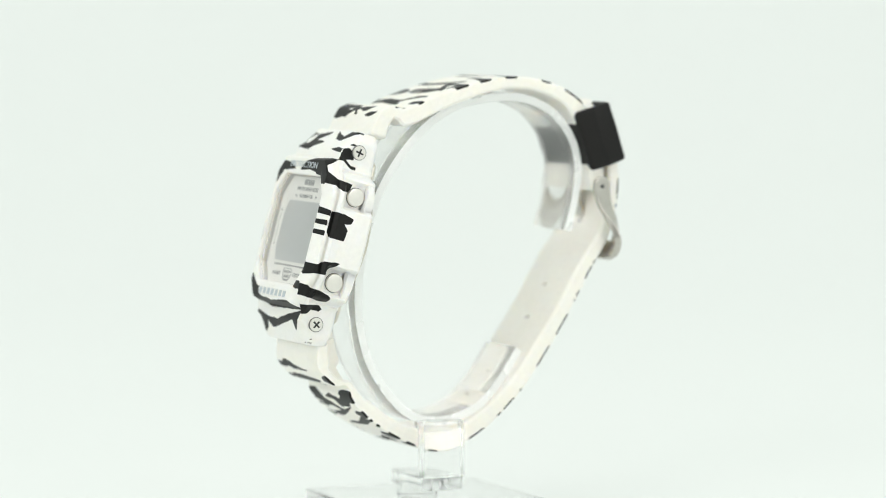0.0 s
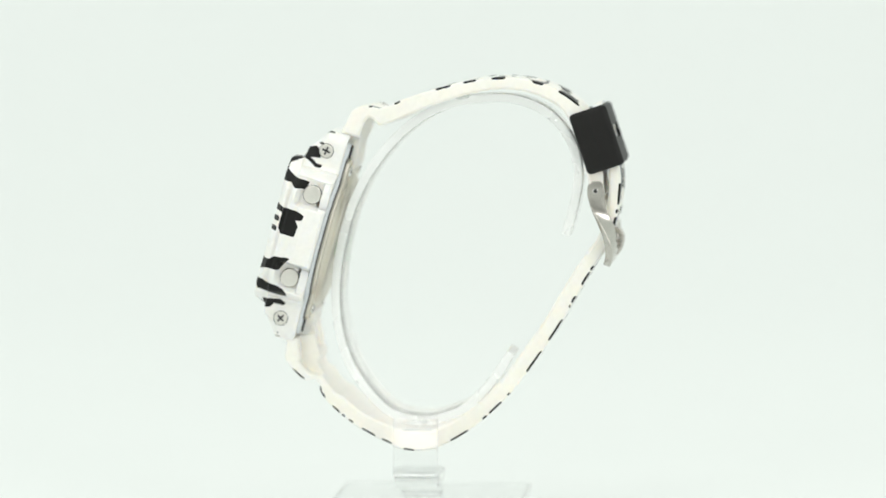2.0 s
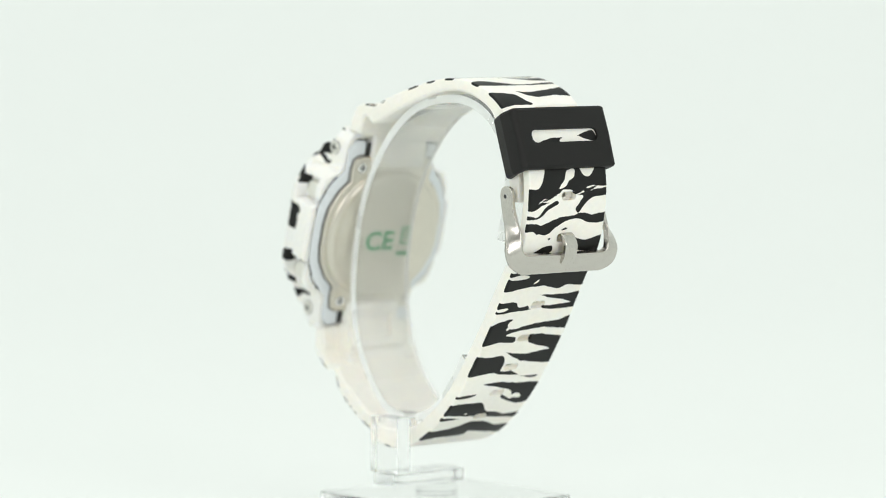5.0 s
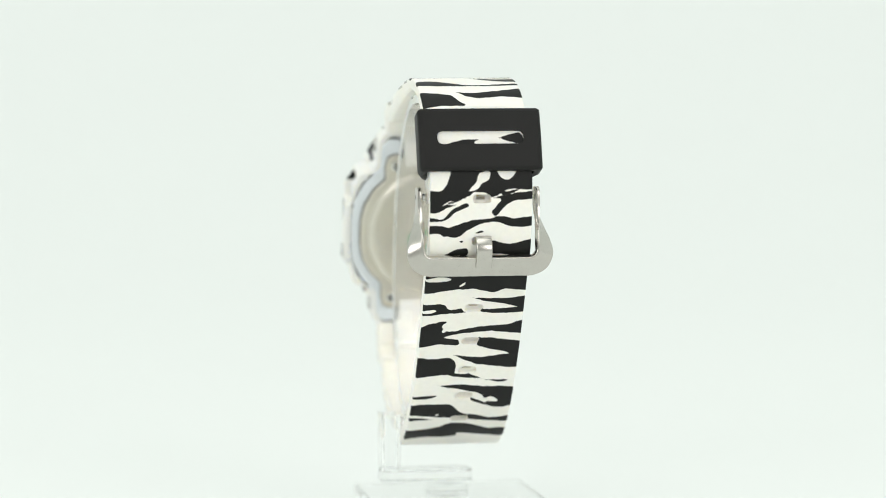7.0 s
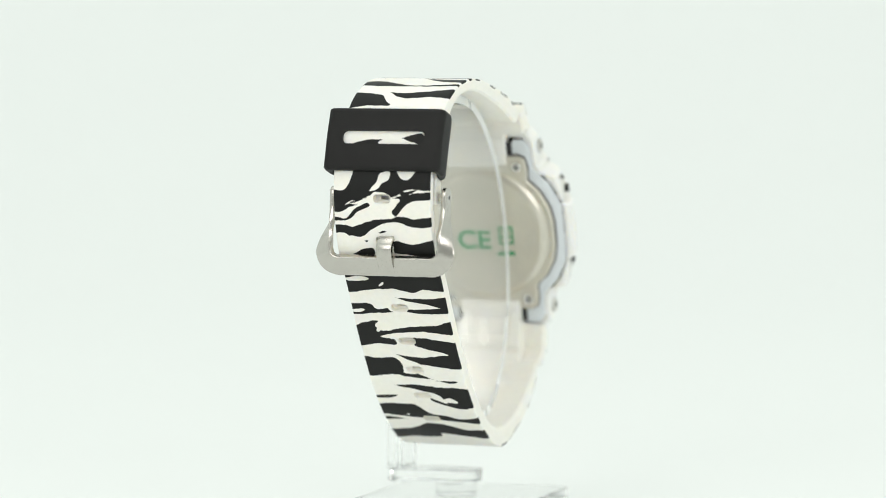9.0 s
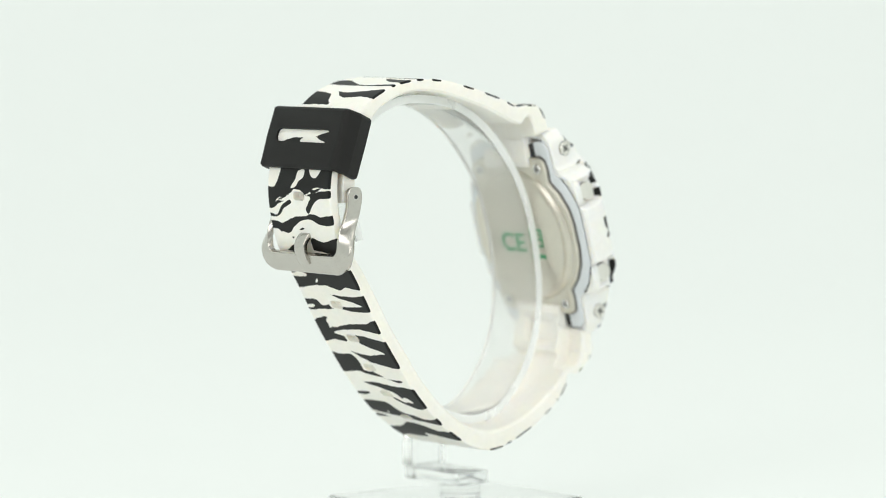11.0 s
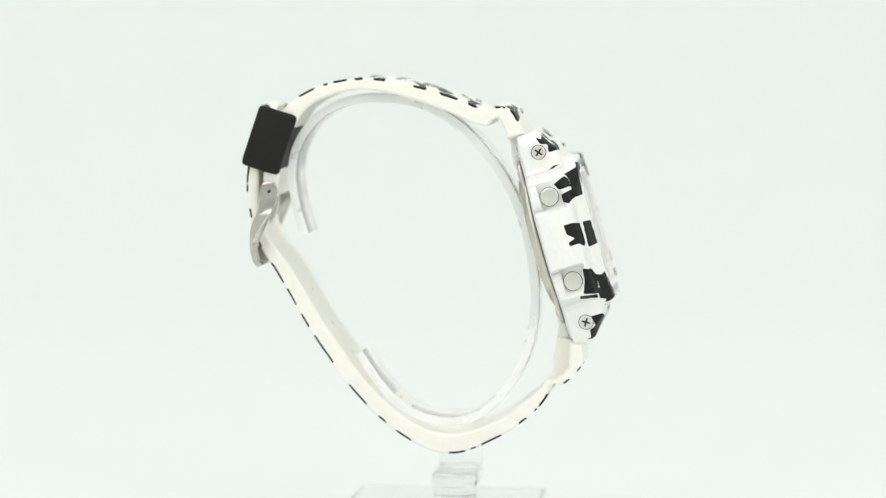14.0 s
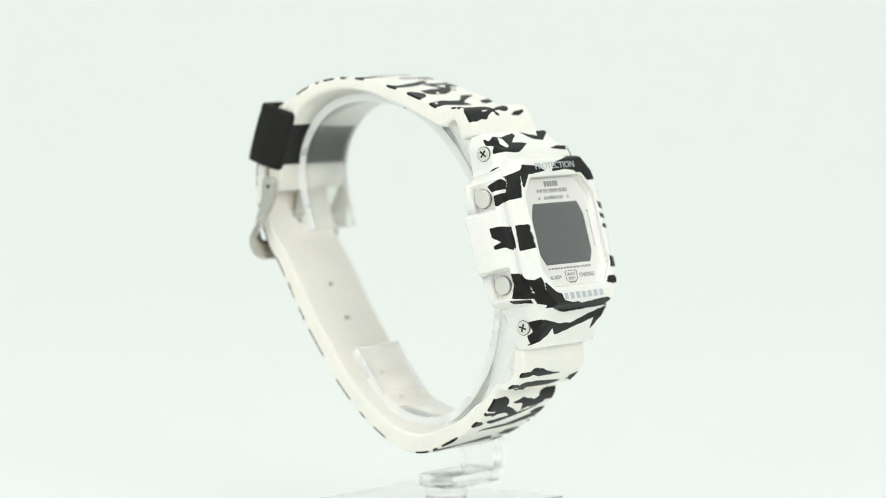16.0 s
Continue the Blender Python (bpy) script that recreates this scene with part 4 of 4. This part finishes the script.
part("back_disc", loft([[Q(a, b, h) for a, b in circle(q, 84)] for q, h in ((15.8, -5.8), (15.5, -6.3), (15.0, -6.75), (14.5, -7.0), (13.9, -7.1), (13.2, -7.12))]), BACK, back)
for a in (-9.3, 9.3):
    for b in (-16.2, 16.2):
        part("back_screw", slab(circle(1.25, 20), lambda x, y, h, a=a, b=b: Q(a + x, b + y, h), -6.2, -5.7, 0.2), POLISH, back)
        for w in ((0.8, 0.16), (0.16, 0.8)):
            part("slot", slab([(-w[0], -w[1]), (w[0], -w[1]), (w[0], w[1]), (-w[0], w[1])], lambda x, y, h, a=a, b=b: Q(a + x, b + y, h), -6.23, -6.1, 0), DARK, back)


def on_back(a, b, h):
    return Q(a + 0.9, b, -7.14 - h)


for letter, mid in (("C", -4.7), ("E", -0.6)):
    lettering("mark", letter, 6.3, lambda a, b, h, mid=mid: on_back(a + mid, b - 1.4, h), back, GREEN, wide=1.05, bold=0.16)
for a, b, w, hgt in ((4.8, 1.9, 3.4, 0.5), (4.5, -4.5, 4.2, 1.0), (3.3, -0.3, 0.5, 3.9), (6.3, -0.3, 0.5, 3.9), (4.8, -0.4, 2.5, 0.4), (4.8, 0.8, 1.7, 0.4), (4.8, -2.0, 3.4, 0.5)):
    part("mark_bar", slab([(a - w / 2, b - hgt / 2), (a + w / 2, b - hgt / 2), (a + w / 2, b + hgt / 2), (a - w / 2, b + hgt / 2)], on_back, 0, 0.05, 0), GREEN, back)

# pushers and bezel screws, the same on both sides
for sg in (-1, 1):
    for cb in (9.6, -9.8):
        push = part("pusher", slab(circle(2.05, 40), lambda a, b, h, sg=sg, cb=cb: Q(sg * h, cb + a, b), 15.5, 18.0, 0.3), PUSH, watch, "satin steel push button")
        # a grey ring stands in for the shadow line round the button
        part("dark_ring", slab(circle(2.16, 40), lambda a, b, h, sg=sg, cb=cb: Q(sg * h, cb + a, b), 15.5, 17.42, 0.08), SEAM_SHADE, push)
    for cb in (19.6, -19.6):
        scr = part("screw", slab(circle(1.55, 32), lambda a, b, h, sg=sg, cb=cb: Q(sg * h, cb + a, b), 12.0, 13.75, 0.2), PUSH, watch, "small steel cross-head screw")
        # a thin grey ring outlines the screw head
        part("dark_ring", slab(circle(1.68, 32), lambda a, b, h, sg=sg, cb=cb: Q(sg * h, cb + a, b), 12.0, 13.52, 0.06), SEAM_SHADE, scr)
        for w in ((0.95, 0.2), (0.2, 0.95)):
            tw = radians(30 * sg + 20 * (cb > 0))
            part("recess", slab([(-w[0], -w[1]), (w[0], -w[1]), (w[0], w[1]), (-w[0], w[1])], lambda a, b, h, sg=sg, cb=cb, tw=tw: Q(sg * h, cb + a * math.cos(tw) - b * math.sin(tw), a * math.sin(tw) + b * math.cos(tw)), 13.6, 13.79, 0), DARK, scr)

# dial, display, glass
OFF = lean(6.0) - 0.2
dial = part("dial", slab(rounded(mirrored([(13.25, 8.1), (9.7, 12.3)]), 0.6, 3), lambda a, b, h: Q(a + OFF, b, h), 4.0, 4.75, 0), DIAL, watch, "cream dial with small grey print")
part("display", slab(rounded([(-10.1, -4.8), (-8.6, -7.2), (8.6, -7.2), (10.1, -4.8), (10.1, 3.6), (8.6, 6.7), (-8.6, 6.7), (-10.1, 3.6)], 0.5, 4), lambda a, b, h: Q(a + OFF, b, h), 4.5, 4.80, 0), LCD, dial, "blank dark grey liquid crystal display")
pane = part("glass", slab(rounded(mirrored([(13.15, 8.1), (9.7, 12.25)]), 0.6, 3), lambda a, b, h: Q(a + lean(6.3), b, h), 5.9, 6.3, 0), GLASS, watch, "clear flat mineral glass")
pane.visible_shadow = False


def on_dial(a, b, h):
    return Q(OFF - a, b, 4.78 + h)


def on_lip(a, b, h):
    return Q(lean(7) - a, b, 7.3 + h)


def bar(name, a, b, w, hgt, place, parent, material):
    return part(name, slab([(a - w / 2, b - hgt / 2), (a + w / 2, b - hgt / 2), (a + w / 2, b + hgt / 2), (a - w / 2, b + hgt / 2)], place, 0, 0.05, 0), material, parent)


lettering("words", "WATER 20BAR RESIST", 1.25, lambda a, b, h: on_dial(a, b + 9.4, h), dial, GREY)
lettering("words", "ILLUMINATOR", 1.15, lambda a, b, h: on_dial(a, b + 7.8, h), dial, GREY)
lettering("words", "ALARM", 1.35, lambda a, b, h: on_dial(a - 6.2, b - 10.1, h), dial, GREY)
lettering("words", "CHRONO", 1.35, lambda a, b, h: on_dial(a + 6.2, b - 10.1, h), dial, GREY)
lettering("words", "SHOCK", 0.95, lambda a, b, h: on_dial(a, b - 9.6, h), dial, GREY)
lettering("words", "RESIST", 0.95, lambda a, b, h: on_dial(a, b - 10.6, h), dial, GREY)
lettering("words", "PROTECTION", 2.0, lambda a, b, h: on_lip(a, b + 14.6, h), bez, SILVER, 0.08, 1.25)
for i in range(5):
    bar("maker_bar", -2.2 + i * 1.1, 11.0, 0.75, 1.2, on_dial, dial, GREY)
for i in range(7):
    bar("maker_bar", -6.9 + i * 2.3, -14.7, 1.35, 1.4, on_lip, bez, SILVER)
shield = rounded([(-2.3, -8.75), (2.3, -8.75), (2.3, -10.6), (1.2, -11.6), (-1.2, -11.6), (-2.3, -10.6)], 0.3, 3)
hem = [[(a * k, (b + 10.1) * k - 10.1) for a, b in shield] for k in (1.0, 0.9)]
part("emblem_frame", loft([[on_dial(a, b, h) for a, b in hem[j]] for j, h in ((0, 0), (0, 0.05), (1, 0.05), (1, 0))], caps=False), GREY, dial)
bar("emblem_foot", 0, -11.35, 2.2, 0.35, on_dial, dial, GREY)
for sg in (-1, 1):
    part("arrow", slab([(sg * 6.2, 7.8), (sg * 5.3, 8.15), (sg * 5.3, 7.45)], on_dial, 0, 0.05, 0), GREY, dial)
    bar("thin_line", sg * 11.9, 0.3, 0.12, 6.4, on_dial, dial, GREY)
for i in range(14):
    bar("scale_bar", -7.8 + i * 1.2, -8.1, 0.8, 0.4, on_dial, dial, GREY)
for a in (-11.8, 11.8):
    for b in (4.2, -3.6):
        bar("dot", a, b, 0.5, 0.5, on_dial, dial, GREY)


def motions():
    """The turntable turns at an even pace, clockwise from above."""
    for thing in (stand, watch):
        walk(thing, [(t * 0.5, pose(0, 0, 0, 0, 0, -15.0407 * (t * 0.5 - 8.0) - 5.66)) for t in range(33)])


motions()
